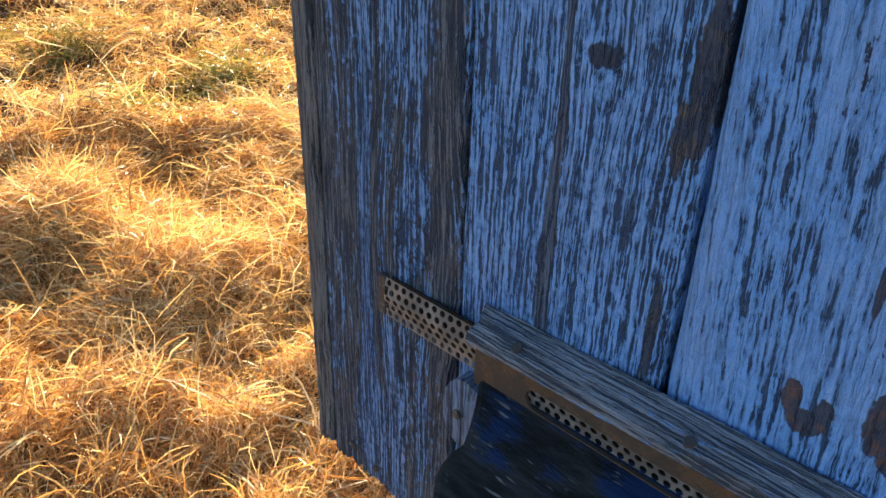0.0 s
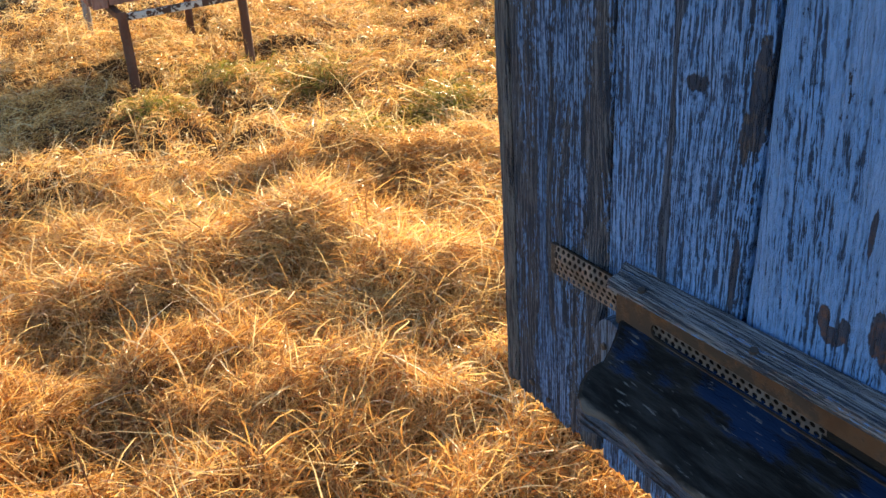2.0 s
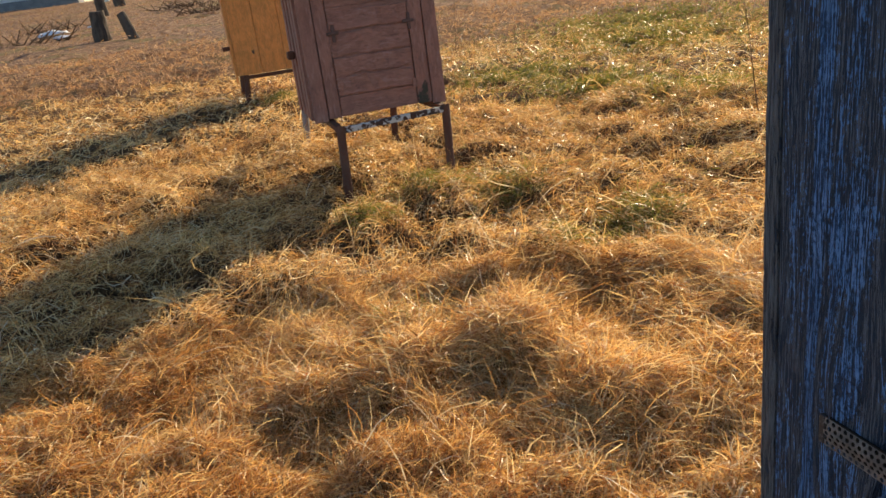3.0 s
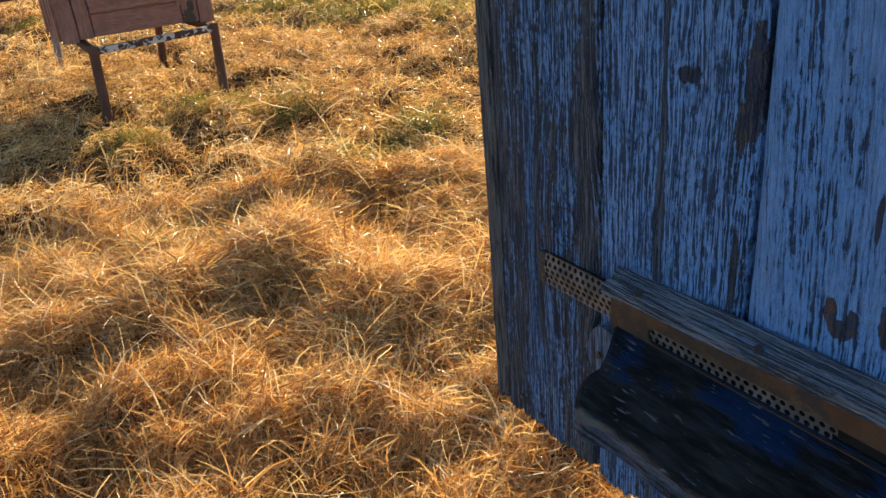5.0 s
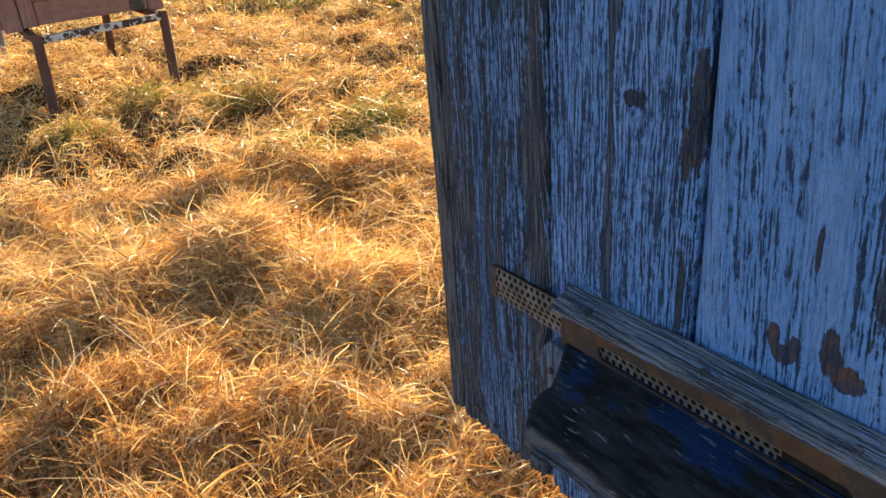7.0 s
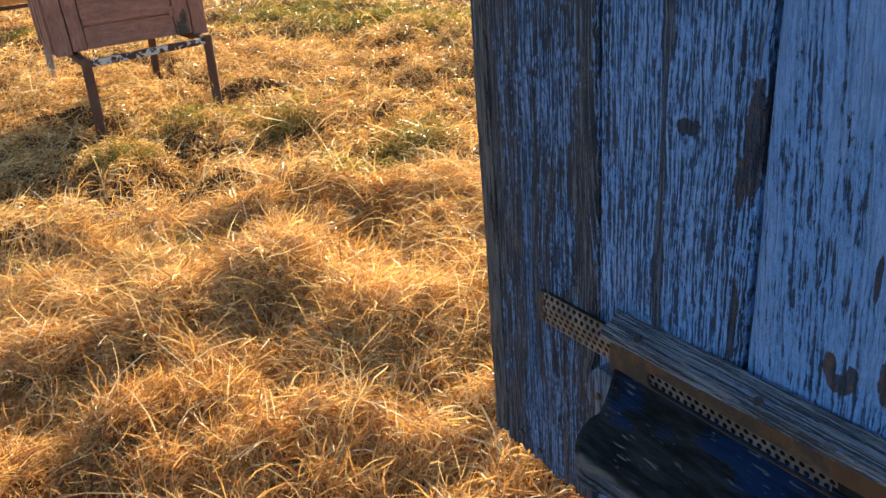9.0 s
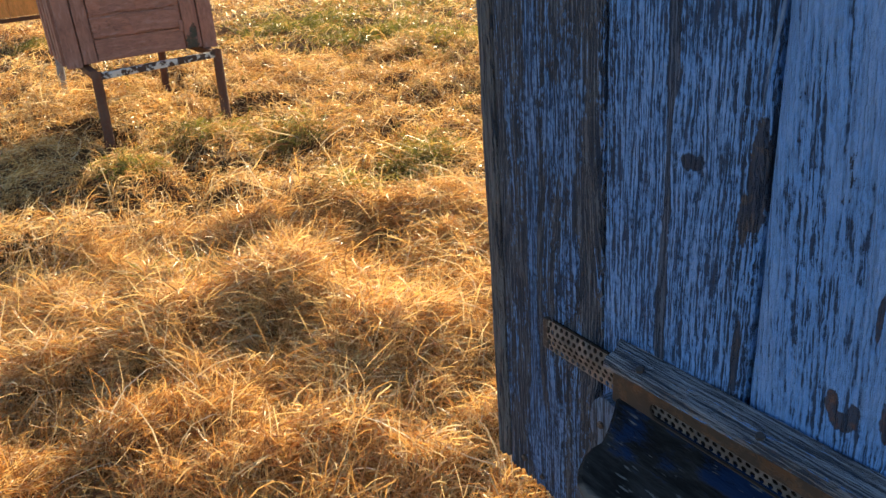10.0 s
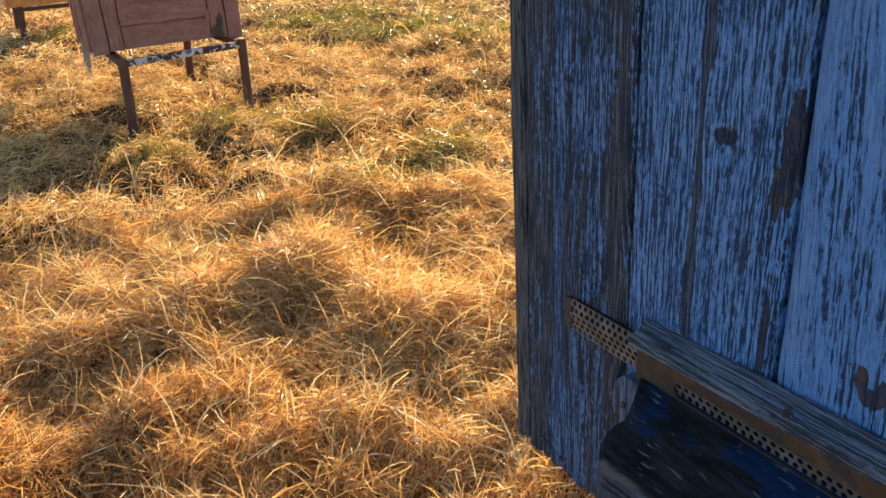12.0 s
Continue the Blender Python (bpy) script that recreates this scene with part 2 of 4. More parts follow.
BLUE = (0.125, 0.300, 0.64)
BARE = (0.128, 0.142, 0.172)
DARK = (0.030, 0.034, 0.046)
DIM, DIM_DARK = (0.088, 0.124, 0.190), (0.026, 0.034, 0.058)
ZB = 0.434                             # underside of the blue hive
mat_stile = ridged_paint("weathered stile", tuple(c * 0.85 for c in BLUE), BARE, DARK, -0.10, grain=700.0, gap=0.485, keeps=((0.093, 0.204, 0.011, 0.020, 1.2), (0.055, 0.060, 0.016, 0.060, 0.40), (0.098, 0.235, 0.012, 0.03, 0.2)),
                         knots=((0.096, 0.205, 0.022),), bands=((0.056, 0.006, 0.45), (0.083, 0.010, 0.10), (0.118, 0.010, -0.15), (0.025, 0.018, -0.10)))
mat_plank_a = ridged_paint("flaked blue plank", BLUE, DIM, DIM_DARK, 0.40, gap=0.472, sleek=0.15, keeps=((0.185, 0.13, 0.06, 0.09, 0.25),), knots=((0.203, 0.336, 0.0085),),
                           bands=((0.186, 0.0042, -0.85), (0.176, 0.006, 0.25), (0.243, 0.009, -0.20), (0.139, 0.005, -0.25)),
                           peels=((0.247, 0.335, 0.0058, 0.036), (0.241, 0.312, 0.0045, 0.016), (0.244, 0.225, 0.0030, 0.030)), rusty=(0.105, 0.085, 0.072))
mat_plank_b = ridged_paint("blue plank with lifted spots", BLUE, DIM, DIM_DARK, 0.88, lean=0.06, sleek=0.88, grain=520.0, gap=0.440,
                           peels=((0.3055, 0.2270, 0.0040, 0.0085), (0.3115, 0.2185, 0.0075, 0.0060), (0.3180, 0.2250, 0.0035, 0.0090), (0.3365, 0.2360, 0.0048, 0.0110), (0.3385, 0.2270, 0.0070, 0.0090), (0.3475, 0.2210, 0.0100, 0.0080), (0.3230, 0.2850, 0.0018, 0.0140)),
                           keeps=((0.301, 0.340, 0.0065, 0.034, -0.55), (0.293, 0.365, 0.010, 0.030, -0.35), (0.266, 0.375, 0.005, 0.028, -0.70)),
                           bands=((0.385, 0.018, -0.75), (0.430, 0.020, -0.3), (0.262, 0.008, -0.30)))
mat_plank_c = ridged_paint("blue plank", BLUE, BARE, DARK, 0.25, sleek=0.5)
mat_edge = ridged_paint("grey edge board", BLUE, (0.160, 0.160, 0.168), (0.060, 0.058, 0.062), -0.45, gap=0.42)
mat_batten = ridged_paint("grey batten", BLUE, (0.265, 0.285, 0.325), (0.075, 0.080, 0.092), -0.26, along="x", grain=760.0, gap=0.44)
mat_board_edge = ridged_paint("blue board edge", (0.032, 0.062, 0.110), (0.075, 0.070, 0.068), DARK, 0.25, along="x", grain=300.0, gap=0.44, sleek=0.8)


def worn_board():
    """Dark oily wood, pale scratches along it, deep blue paint left in patches near the wall."""
    n = Nodes("dark landing board")
    x, y, z = n.axes()
    line = n.noise(n.vec("MULTIPLY", n.coord, (26.0, 130.0, 60.0)), 1.0, 4.0, 0.65)
    blot = n.noise(n.vec("MULTIPLY", n.coord, (0.55, 1.0, 1.0)), 34.0, 5.0, 0.65)
    scratch = n.span(n.noise(n.vec("MULTIPLY", n.coord, (75.0, 420.0, 100.0)), 1.0, 2.0, 0.5), 0.64, 0.73)
    col = n.mix(n.span(line, 0.35, 0.7), (0.008, 0.008, 0.008), (0.033, 0.032, 0.031))
    near_wall = n.span(y, -0.060, -0.018)
    left = n.span(n.math("ADD", n.math("MULTIPLY", blot, 0.75), n.math("ADD", n.math("MULTIPLY", line, 0.3), n.math("MULTIPLY", near_wall, 0.16))), 0.63, 0.74)
    col = n.mix(n.math("MULTIPLY", left, 0.8), col, (0.005, 0.024, 0.078))
    col = n.mix(n.math("MULTIPLY", scratch, n.span(blot, 0.36, 0.56)), col, (0.13, 0.128, 0.126))
    rim = n.span(n.math("ADD", y, n.math("MULTIPLY", n.math("SUBTRACT", blot, 0.5), 0.012)), -0.0720, -0.0685, 1.0, 0.0)
    col = n.mix(n.math("MULTIPLY", rim, 0.55), col, (0.20, 0.175, 0.15))
    n.bump(n.math("ADD", line, n.math("MULTIPLY", left, 0.4)), 0.9, 0.0016)
    return n.finish(col, n.math("ADD", 0.65, n.math("MULTIPLY", line, 0.25)), 0.0, 0.1)


mat_board = worn_board()
mat_ear = painted_wood("blue ear", (0.15, 0.23, 0.36), BARE, DARK, 0.4, fine=0.7)
PINK = (0.36, 0.165, 0.115)
mat_pink = painted_wood("dull pink paint", PINK, (0.22, 0.15, 0.11), (0.07, 0.045, 0.035), 0.75, grain=45.0, fine=0.3, gap=0.30)
mat_pink_h = painted_wood("dull pink panel", PINK, (0.22, 0.15, 0.11), (0.07, 0.045, 0.035), 0.75, along="x", grain=45.0, fine=0.3, gap=0.30)
mat_pink_stained = painted_wood("pink paint with a dark damp stain", PINK, (0.12, 0.11, 0.075), (0.055, 0.055, 0.038), 0.75, grain=45.0, fine=0.3, gap=0.30, peels=((0.550, 0.025, 0.030, 0.050), (0.565, 0.075, 0.018, 0.035)))
mat_yellow = painted_wood("ochre paint", (0.82, 0.31, 0.07), (0.30, 0.19, 0.09), (0.10, 0.06, 0.03), 0.75, grain=45.0, fine=0.25, gap=0.30, peels=((0.16, 0.18, 0.012, 0.02),))


def metal(name, base, rust, share, rough, metallic, size=60.0, white=None):
    n = Nodes(name)
    a = n.noise(n.coord, size, 5.0, 0.65)
    b = n.noise(n.coord, size * 0.22, 3.0)
    m = n.span(n.math("ADD", n.math("MULTIPLY", a, 0.6), n.math("MULTIPLY", b, 0.4)), share - 0.05, share + 0.05)
    col = n.mix(m, rust, base)
    col = n.mix(n.span(a, 0.3, 0.7, 0.0, 0.4), col, tuple(c * 0.5 for c in rust))
    if white:
        w = n.span(n.math("ADD", n.math("MULTIPLY", a, 0.5), n.math("MULTIPLY", n.noise(n.coord, 13.0, 3.0), 0.5)), 0.50, 0.53)
        col = n.mix(w, col, white)
    n.bump(n.math("ADD", a, m), 0.5, 0.0012)
    return n.finish(col, n.math("ADD", rough, n.math("MULTIPLY", m, -0.12)), n.math("MULTIPLY", m, metallic))


mat_plate = metal("tarnished plate", (0.21, 0.132, 0.084), (0.055, 0.040, 0.031), 0.52, 0.6, 0.6, 45.0)
mat_perf = metal("perforated steel", (0.29, 0.265, 0.245), (0.12, 0.105, 0.095), 0.48, 0.45, 0.30, 40.0)
mat_nail = metal("nail steel", (0.35, 0.33, 0.32), (0.05, 0.04, 0.035), 0.55, 0.5, 0.8, 300.0)
mat_rust = metal("rusty steel", (0.150, 0.066, 0.036), (0.130, 0.046, 0.020), 0.5, 0.8, 0.1, 55.0)
mat_rust_white = metal("rusty steel with old white paint", (0.10, 0.06, 0.045), (0.085, 0.040, 0.024), 0.5, 0.8, 0.25, 55.0, (0.62, 0.58, 0.52))
mat_latch = metal("rusty pink iron", (0.17, 0.085, 0.065), (0.075, 0.045, 0.035), 0.45, 0.75, 0.2, 90.0)
mat_grey_leg = metal("galvanised grey steel", (0.30, 0.27, 0.25), (0.16, 0.12, 0.10), 0.45, 0.7, 0.3, 55.0)


def plain(name, a, b, size, rough=0.9, stretch=(1, 1, 1), relief=0.01):
    n = Nodes(name)
    p = n.vec("MULTIPLY", n.coord, stretch)
    f = n.noise(p, size, 6.0, 0.65)
    f2 = n.noise(p, size * 0.13, 3.0)
    col = n.mix(n.span(n.math("ADD", n.math("MULTIPLY", f, 0.6), n.math("MULTIPLY", f2, 0.4)), 0.35, 0.65), a, b)
    n.bump(f, 0.8, relief)
    return n.finish(col, rough, 0.0, 0.2)


# near-black colour that stands for shade in holes, slot and joints
mat_shade = plain("shade in gaps", (0.015, 0.013, 0.012), (0.03, 0.026, 0.022), 30.0)
mat_bark = plain("bark", (0.050, 0.038, 0.030), (0.13, 0.10, 0.075), 14.0, 0.95, (1, 1, 0.25), 0.03)
mat_wall_far = plain("whitewashed wall", (0.52, 0.53, 0.54), (0.68, 0.68, 0.66), 3.0)
mat_pillar = plain("white pillar", (0.75, 0.72, 0.66), (0.82, 0.80, 0.76), 5.0)
mat_grey_far = plain("grey roof and shaded wall foot", (0.16, 0.16, 0.17), (0.24, 0.24, 0.24), 4.0)
mat_litter = plain("pale litter", (0.55, 0.55, 0.56), (0.75, 0.75, 0.75), 9.0)
mat_weed = plain("dry weed", (0.13, 0.075, 0.04), (0.25, 0.15, 0.08), 40.0)
mat_greenfence = plain("faded green boards", (0.20, 0.32, 0.16), (0.32, 0.45, 0.24), 6.0)


def straw(name, tones, rough=0.40, through=0.46, patchy=True):
    """Thin dry stems that let the low sun through; tone differs stem by stem and patch by patch."""
    n = Nodes(name)
    geo = n.tree.nodes.new("ShaderNodeNewGeometry")
    ramp = n.tree.nodes.new("ShaderNodeValToRGB")
    el = ramp.color_ramp.elements
    el[0].position, el[0].color = 0.0, (*tones[0], 1)
    el[1].position, el[1].color = 1.0, (*tones[-1], 1)
    for i, c in enumerate(tones[1:-1], 1):
        e = el.new(i / (len(tones) - 1))
        e.color = (*c, 1)
    big = n.noise(n.coord, 1.7, 3.0)
    f = n.math("ADD", n.math("MULTIPLY", geo.outputs["Random Per Island"], 0.8), n.math("MULTIPLY", n.math("SUBTRACT", big, 0.4), 0.7), clamp=True)
    n.put(ramp.inputs[0], f if patchy else geo.outputs["Random Per Island"])
    n.finish(ramp.outputs[0], rough, 0.0, 0.5)
    tr = n.tree.nodes.new("ShaderNodeBsdfTranslucent")
    deep = n.tree.nodes.new("ShaderNodeMix")
    deep.data_type, deep.blend_type = "RGBA", "MULTIPLY"
    deep.inputs[0].default_value = 1.0
    n.put(deep.inputs[6], ramp.outputs[0])
    deep.inputs[7].default_value = (1.0, 0.90, 0.66, 1)
    n.put(tr.inputs[0], deep.outputs[2])
    mx = n.tree.nodes.new("ShaderNodeMixShader")
    mx.inputs[0].default_value = through
    n.put(mx.inputs[1], n.bsdf.outputs[0])
    n.put(mx.inputs[2], tr.outputs[0])
    n.put(n.tree.nodes["Material Output"].inputs[0], mx.outputs[0])
    return n.mat


mat_straw = straw("dry straw", ((0.20, 0.080, 0.028), (0.50, 0.250, 0.080), (0.84, 0.520, 0.195), (0.96, 0.73, 0.36), (0.99, 0.90, 0.64)))
mat_straw_far = straw("short dry turf", ((0.22, 0.10, 0.050), (0.45, 0.245, 0.12), (0.64, 0.385, 0.20), (0.80, 0.56, 0.33)), 0.6)
mat_stalk = straw("bleached stalks", ((0.62, 0.44, 0.20), (0.80, 0.64, 0.38), (0.90, 0.80, 0.58)), 0.5, 0.45, False)
mat_green = straw("green blades", ((0.11, 0.125, 0.02), (0.20, 0.215, 0.04), (0.36, 0.33, 0.075), (0.52, 0.42, 0.15)))


def soil():
    n = Nodes("thatch over soil")
    f = n.noise(n.coord, 60.0, 6.0, 0.7)
    f2 = n.noise(n.coord, 1.3, 4.0)
    f3 = n.noise(n.coord, 0.16, 3.0)
    col = n.mix(n.span(f, 0.3, 0.7), (0.045, 0.025, 0.012), (0.21, 0.120, 0.050))
    far = n.mix(n.span(n.noise(n.coord, 7.0, 5.0, 0.7), 0.35, 0.65), (0.17, 0.09, 0.05), (0.48, 0.29, 0.16))
    far = n.mix(n.span(f2, 0.5, 0.68, 0.0, 0.55), far, (0.17, 0.17, 0.045))
    d = n.vec("LENGTH", n.coord, (0, 0, 0))
    col = n.mix(n.span(d, 4.0, 16.0), col, far)
    col = n.mix(n.span(f3, 0.5, 0.7, 0.0, 0.4), col, (0.26, 0.16, 0.10))
    n.bump(n.math("ADD", f, n.math("MULTIPLY", n.noise(n.coord, 5.0, 4.0, 0.6), 4.0)), 1.0, 0.03)
    return n.finish(col, 0.95, 0.0, 0.1)


mat_soil = soil()


# ---------------------------------------------------------------- mesh helpers
def thing(name, x, y, z, label, category, turn=0.0, group="", kind=""):
    ob = new(name)
    ob.matrix_world = pose(x, y, z, 0, 0, turn)
    ob.empty_display_size = 0.1
    return tagged(ob, label, category, group, kind)


def part(name, bm, material, parent, label="", at=None, smooth=False):
    mesh = bpy.data.meshes.new(name)
    bmesh.ops.recalc_face_normals(bm, faces=bm.faces)
    bm.to_mesh(mesh)
    bm.free()
    return piece(name, mesh, material, parent, label, at, smooth)


def piece(name, mesh, material, parent, label="", at=None, smooth=False):
    if not mesh.materials:
        mesh.materials.append(material)
    if smooth:
        mesh.polygons.foreach_set("use_smooth", [True] * len(mesh.polygons))
    ob = new(name, mesh)
    ob.parent = parent
    if at is not None:
        ob.matrix_local = at
    return tagged(ob, label)


def box(x0, x1, y0, y1, z0, z1, bevel=0.002, wear=0.0, cuts=0, seed=1):
    """A board with rounded edges; wear shifts its points a little, cuts adds loops along its longest side."""
    bm = bmesh.new()
    bmesh.ops.create_cube(bm, size=1.0, matrix=Matrix.LocRotScale(((x0 + x1) / 2, (y0 + y1) / 2, (z0 + z1) / 2), None, (x1 - x0, y1 - y0, z1 - z0)))
    if cuts:
        sizes = (x1 - x0, y1 - y0, z1 - z0)
        axis = sizes.index(max(sizes))
        edges = [e for e in bm.edges if abs((e.verts[0].co - e.verts[1].co)[axis]) > sizes[axis] * 0.9]
        bmesh.ops.subdivide_edges(bm, edges=edges, cuts=cuts, use_grid_fill=True)
    if bevel:
        edges = [e for e in bm.edges if e.calc_face_angle(0) > 0.5]
        bmesh.ops.bevel(bm, geom=edges, offset=bevel, segments=2, affect="EDGES", profile=0.6)
    if wear:
        for v in bm.verts:
            v.co += wear * noise.noise_vector(v.co * 23.0 + Vector((seed, 0, 0)))
    return bm


def tube(p0, p1, r0, r1=None, sides=10, caps=True):
    bm = bmesh.new()
    p0, p1 = Vector(p0), Vector(p1)
    d = p1 - p0
    m = Matrix.Translation((p0 + p1) / 2) @ d.to_track_quat("Z", "Y").to_matrix().to_4x4()
    bmesh.ops.create_cone(bm, cap_ends=caps, segments=sides, radius1=r0, radius2=r0 if r1 is None else r1, depth=d.length, matrix=m)
    return bm


def merge(*parts):
    out = bmesh.new()
    for b in parts:
        mesh = bpy.data.meshes.new("tmp")
        b.to_mesh(mesh)
        out.from_mesh(mesh)
        bpy.data.meshes.remove(mesh)
        b.free()
    return out


def lattice(x, y, seed):
    """Smooth value noise, 0 to 1, on arrays."""
    xi, yi = np.floor(x).astype(np.int64), np.floor(y).astype(np.int64)
    fx, fy = x - xi, y - yi
    fx, fy = fx * fx * (3 - 2 * fx), fy * fy * (3 - 2 * fy)

    def corner(a, b):
        h = (a * 374761393 + b * 668265263 + seed * 974634541) & 0x7FFFFFFF
        h = ((h ^ (h >> 13)) * 1274126177) & 0x7FFFFFFF
        return ((h ^ (h >> 16)) & 0xFFFF) / 65535.0

    return (corner(xi, yi) * (1 - fx) + corner(xi + 1, yi) * fx) * (1 - fy) + (corner(xi, yi + 1) * (1 - fx) + corner(xi + 1, yi + 1) * fx) * fy


def plank_mesh(name, x0, x1, z0, z1, y_front, thick, seed, ragged=0.0, lean=0.0, step=0.0012, rough=0.0013):
    """A board whose front is furrowed along the grain, with worn long edges and a ragged foot; z from the hive's underside."""
    nx, nz = max(8, int((x1 - x0) / step)), max(8, int((z1 - z0) / 0.012))
    u, w = np.meshgrid(np.linspace(0, 1, nx), np.linspace(0, 1, nz))
    x, z = x0 + u * (x1 - x0), z0 + w * (z1 - z0)
    gx = (x + lean * z + 0.012 * lattice(x * 12, z * 5, seed + 3)) * 260
    furrow = np.abs(lattice(gx, z * 9, seed) - 0.5) * 2 * 0.7 + 0.3 * lattice(gx * 2.7, z * 14, seed + 1)
    y = y_front + rough * (1 - furrow) + 0.002 * (lattice(x * 20, z * 6, seed + 2) - 0.5)
    edge = np.minimum(x - x0, x1 - x) + 0.0015 * (lattice(x * 0 + seed, z * 60, seed + 5) - 0.5)
    y = y + np.clip(0.0032 - edge, 0, 1) * 0.9
    if ragged:
        foot = (1 - w) ** 12
        z = z + foot * ragged * (lattice(x * 420, x * 0, seed + 7) - 0.4)
    n = nx * nz
    top = np.stack([x, y, z], -1).reshape(-1, 3)
    idx = np.arange(n).reshape(nz, nx)
    rim = np.concatenate([idx[0, :], idx[1:, -1], idx[-1, -2::-1], idx[-2:0:-1, 0]])
    back = top[rim].copy()
    back[:, 1] = y_front + thick
    verts = np.concatenate([top, back])
    quads = np.stack([idx[:-1, :-1], idx[:-1, 1:], idx[1:, 1:], idx[1:, :-1]], -1).reshape(-1, 4).tolist()
    m = len(rim)
    quads += [[int(rim[(i + 1) % m]), int(rim[i]), n + i, n + (i + 1) % m] for i in range(m)]
    quads.append([n + i for i in range(m)])
    mesh = bpy.data.meshes.new(name)
    mesh.from_pydata(verts.tolist(), [], quads)
    mesh.validate()
    return mesh


def dome(x, y, size, seed):
    """Field of rounded tussocks of uneven height, 0 to 1."""
    x, y = x + size * 0.8 * (lattice(x / size * 1.3, y / size * 1.3, seed + 50) - 0.5), y + size * 0.8 * (lattice(x / size * 1.3 + 9, y / size * 1.3, seed + 51) - 0.5)
    xi, yi = np.floor(x / size).astype(np.int64), np.floor(y / size).astype(np.int64)
    best = np.zeros(np.shape(x))
    for a in (-1, 0, 1):
        for b in (-1, 0, 1):
            h = ((xi + a) * 374761393 + (yi + b) * 668265263 + seed * 974634541) & 0x7FFFFFFF
            h = ((h ^ (h >> 13)) * 1274126177) & 0x7FFFFFFF
            h = h ^ (h >> 16)
            cx = (xi + a + 0.15 + 0.7 * (h & 255) / 255.0) * size
            cy = (yi + b + 0.15 + 0.7 * ((h >> 8) & 255) / 255.0) * size
            tall = 0.35 + 0.65 * ((h >> 16) & 255) / 255.0
            d2 = ((x - cx) ** 2 + (y - cy) ** 2) / (size * (0.45 + 0.35 * tall)) ** 2
            best = np.maximum(best, tall * np.sqrt(np.clip(1 - d2, 0, 1)))
    return best


def ribbons(name, label, material, p, azimuth, length, width, lift, bend, twist, side_curl):
    """Many thin drooping stems as one mesh, each draped over the ground. All arguments are arrays, one entry a stem."""
    n = len(p)
    stops = np.array([0.0, 0.22, 0.46, 0.72, 1.0])
    pts = [p]
    here = p.copy()
    rest = 0.003 + 0.050 * rng.random(n) ** 1.6
    for a, b in zip(stops[:-1], stops[1:]):
        e = lift - bend * (a + b) / 2
        az = azimuth + side_curl * (a + b) / 2
        d = np.stack([np.cos(e) * np.cos(az), np.cos(e) * np.sin(az), np.sin(e)], -1)
        here = here + d * (length * (b - a))[:, None]
        floor = GROUND(here[:, 0], here[:, 1]) + rest
        here[:, 2] = np.maximum(here[:, 2], floor)
        pts.append(here)
    across = np.stack([-np.sin(azimuth) * np.cos(twist), np.cos(azimuth) * np.cos(twist), np.sin(twist)], -1)
    verts = np.empty((n, 9, 3), np.float32)
    for k, share in enumerate((0.8, 1.0, 0.9, 0.6)):
        half = across * (width * 0.5 * share)[:, None]
        verts[:, 2 * k] = pts[k] - half
        verts[:, 2 * k + 1] = pts[k] + half
    verts[:, 8] = pts[4]
    base = (np.arange(n) * 9)[:, None]
    loops = np.concatenate([base + np.array(q) for q in ((0, 1, 3, 2), (2, 3, 5, 4), (4, 5, 7, 6), (6, 7, 8))], 1).astype(np.int32)
    starts = (np.arange(n)[:, None] * 15 + np.array([0, 4, 8, 12])).astype(np.int32)
    mesh = bpy.data.meshes.new(name)
    mesh.vertices.add(n * 9)
    mesh.vertices.foreach_set("co", verts.reshape(-1))
    mesh.loops.add(n * 15)
    mesh.loops.foreach_set("vertex_index", loops.reshape(-1))
    mesh.polygons.add(n * 4)
    mesh.polygons.foreach_set("loop_start", starts.reshape(-1))
    mesh.update(calc_edges=True)
    mesh.materials.append(material)
    return tagged(new(name, mesh), label, "grass", "", "stuff")


# ---------------------------------------------------------------- ground
def GROUND(x, y):
    """Height of the ground: small hummocks, and a gentle rise towards the far yard."""
    x, y = np.asarray(x, float), np.asarray(y, float)
    d = np.hypot(x, y)
    tuft = dome(x, y, 0.36, 31) * 0.045 + dome(x, y, 0.20, 32) * (0.054 + 0.044 * np.clip((d - 1.4) / 1.2, 0, 1)) + dome(x, y, 0.09, 33) * 0.056 + lattice(x * 0.9, y * 0.9, 13) * 0.05
    wx, wy = x + 0.16 * (lattice(x * 9, y * 9, 61) - 0.5), y + 0.16 * (lattice(x * 9 + 5, y * 9, 62) - 0.5)
    for cx, cy, r, h in HUMPS + HOLLOWS:
        tuft = tuft + 0.66 * h * np.exp(-((wx - cx) ** 2 + (wy - cy) ** 2) / (r * r))
    return (tuft - 0.118) * np.clip(1.25 - d / 60, 0.2, 1) + np.clip(d - 8, 0, 36) * 0.03


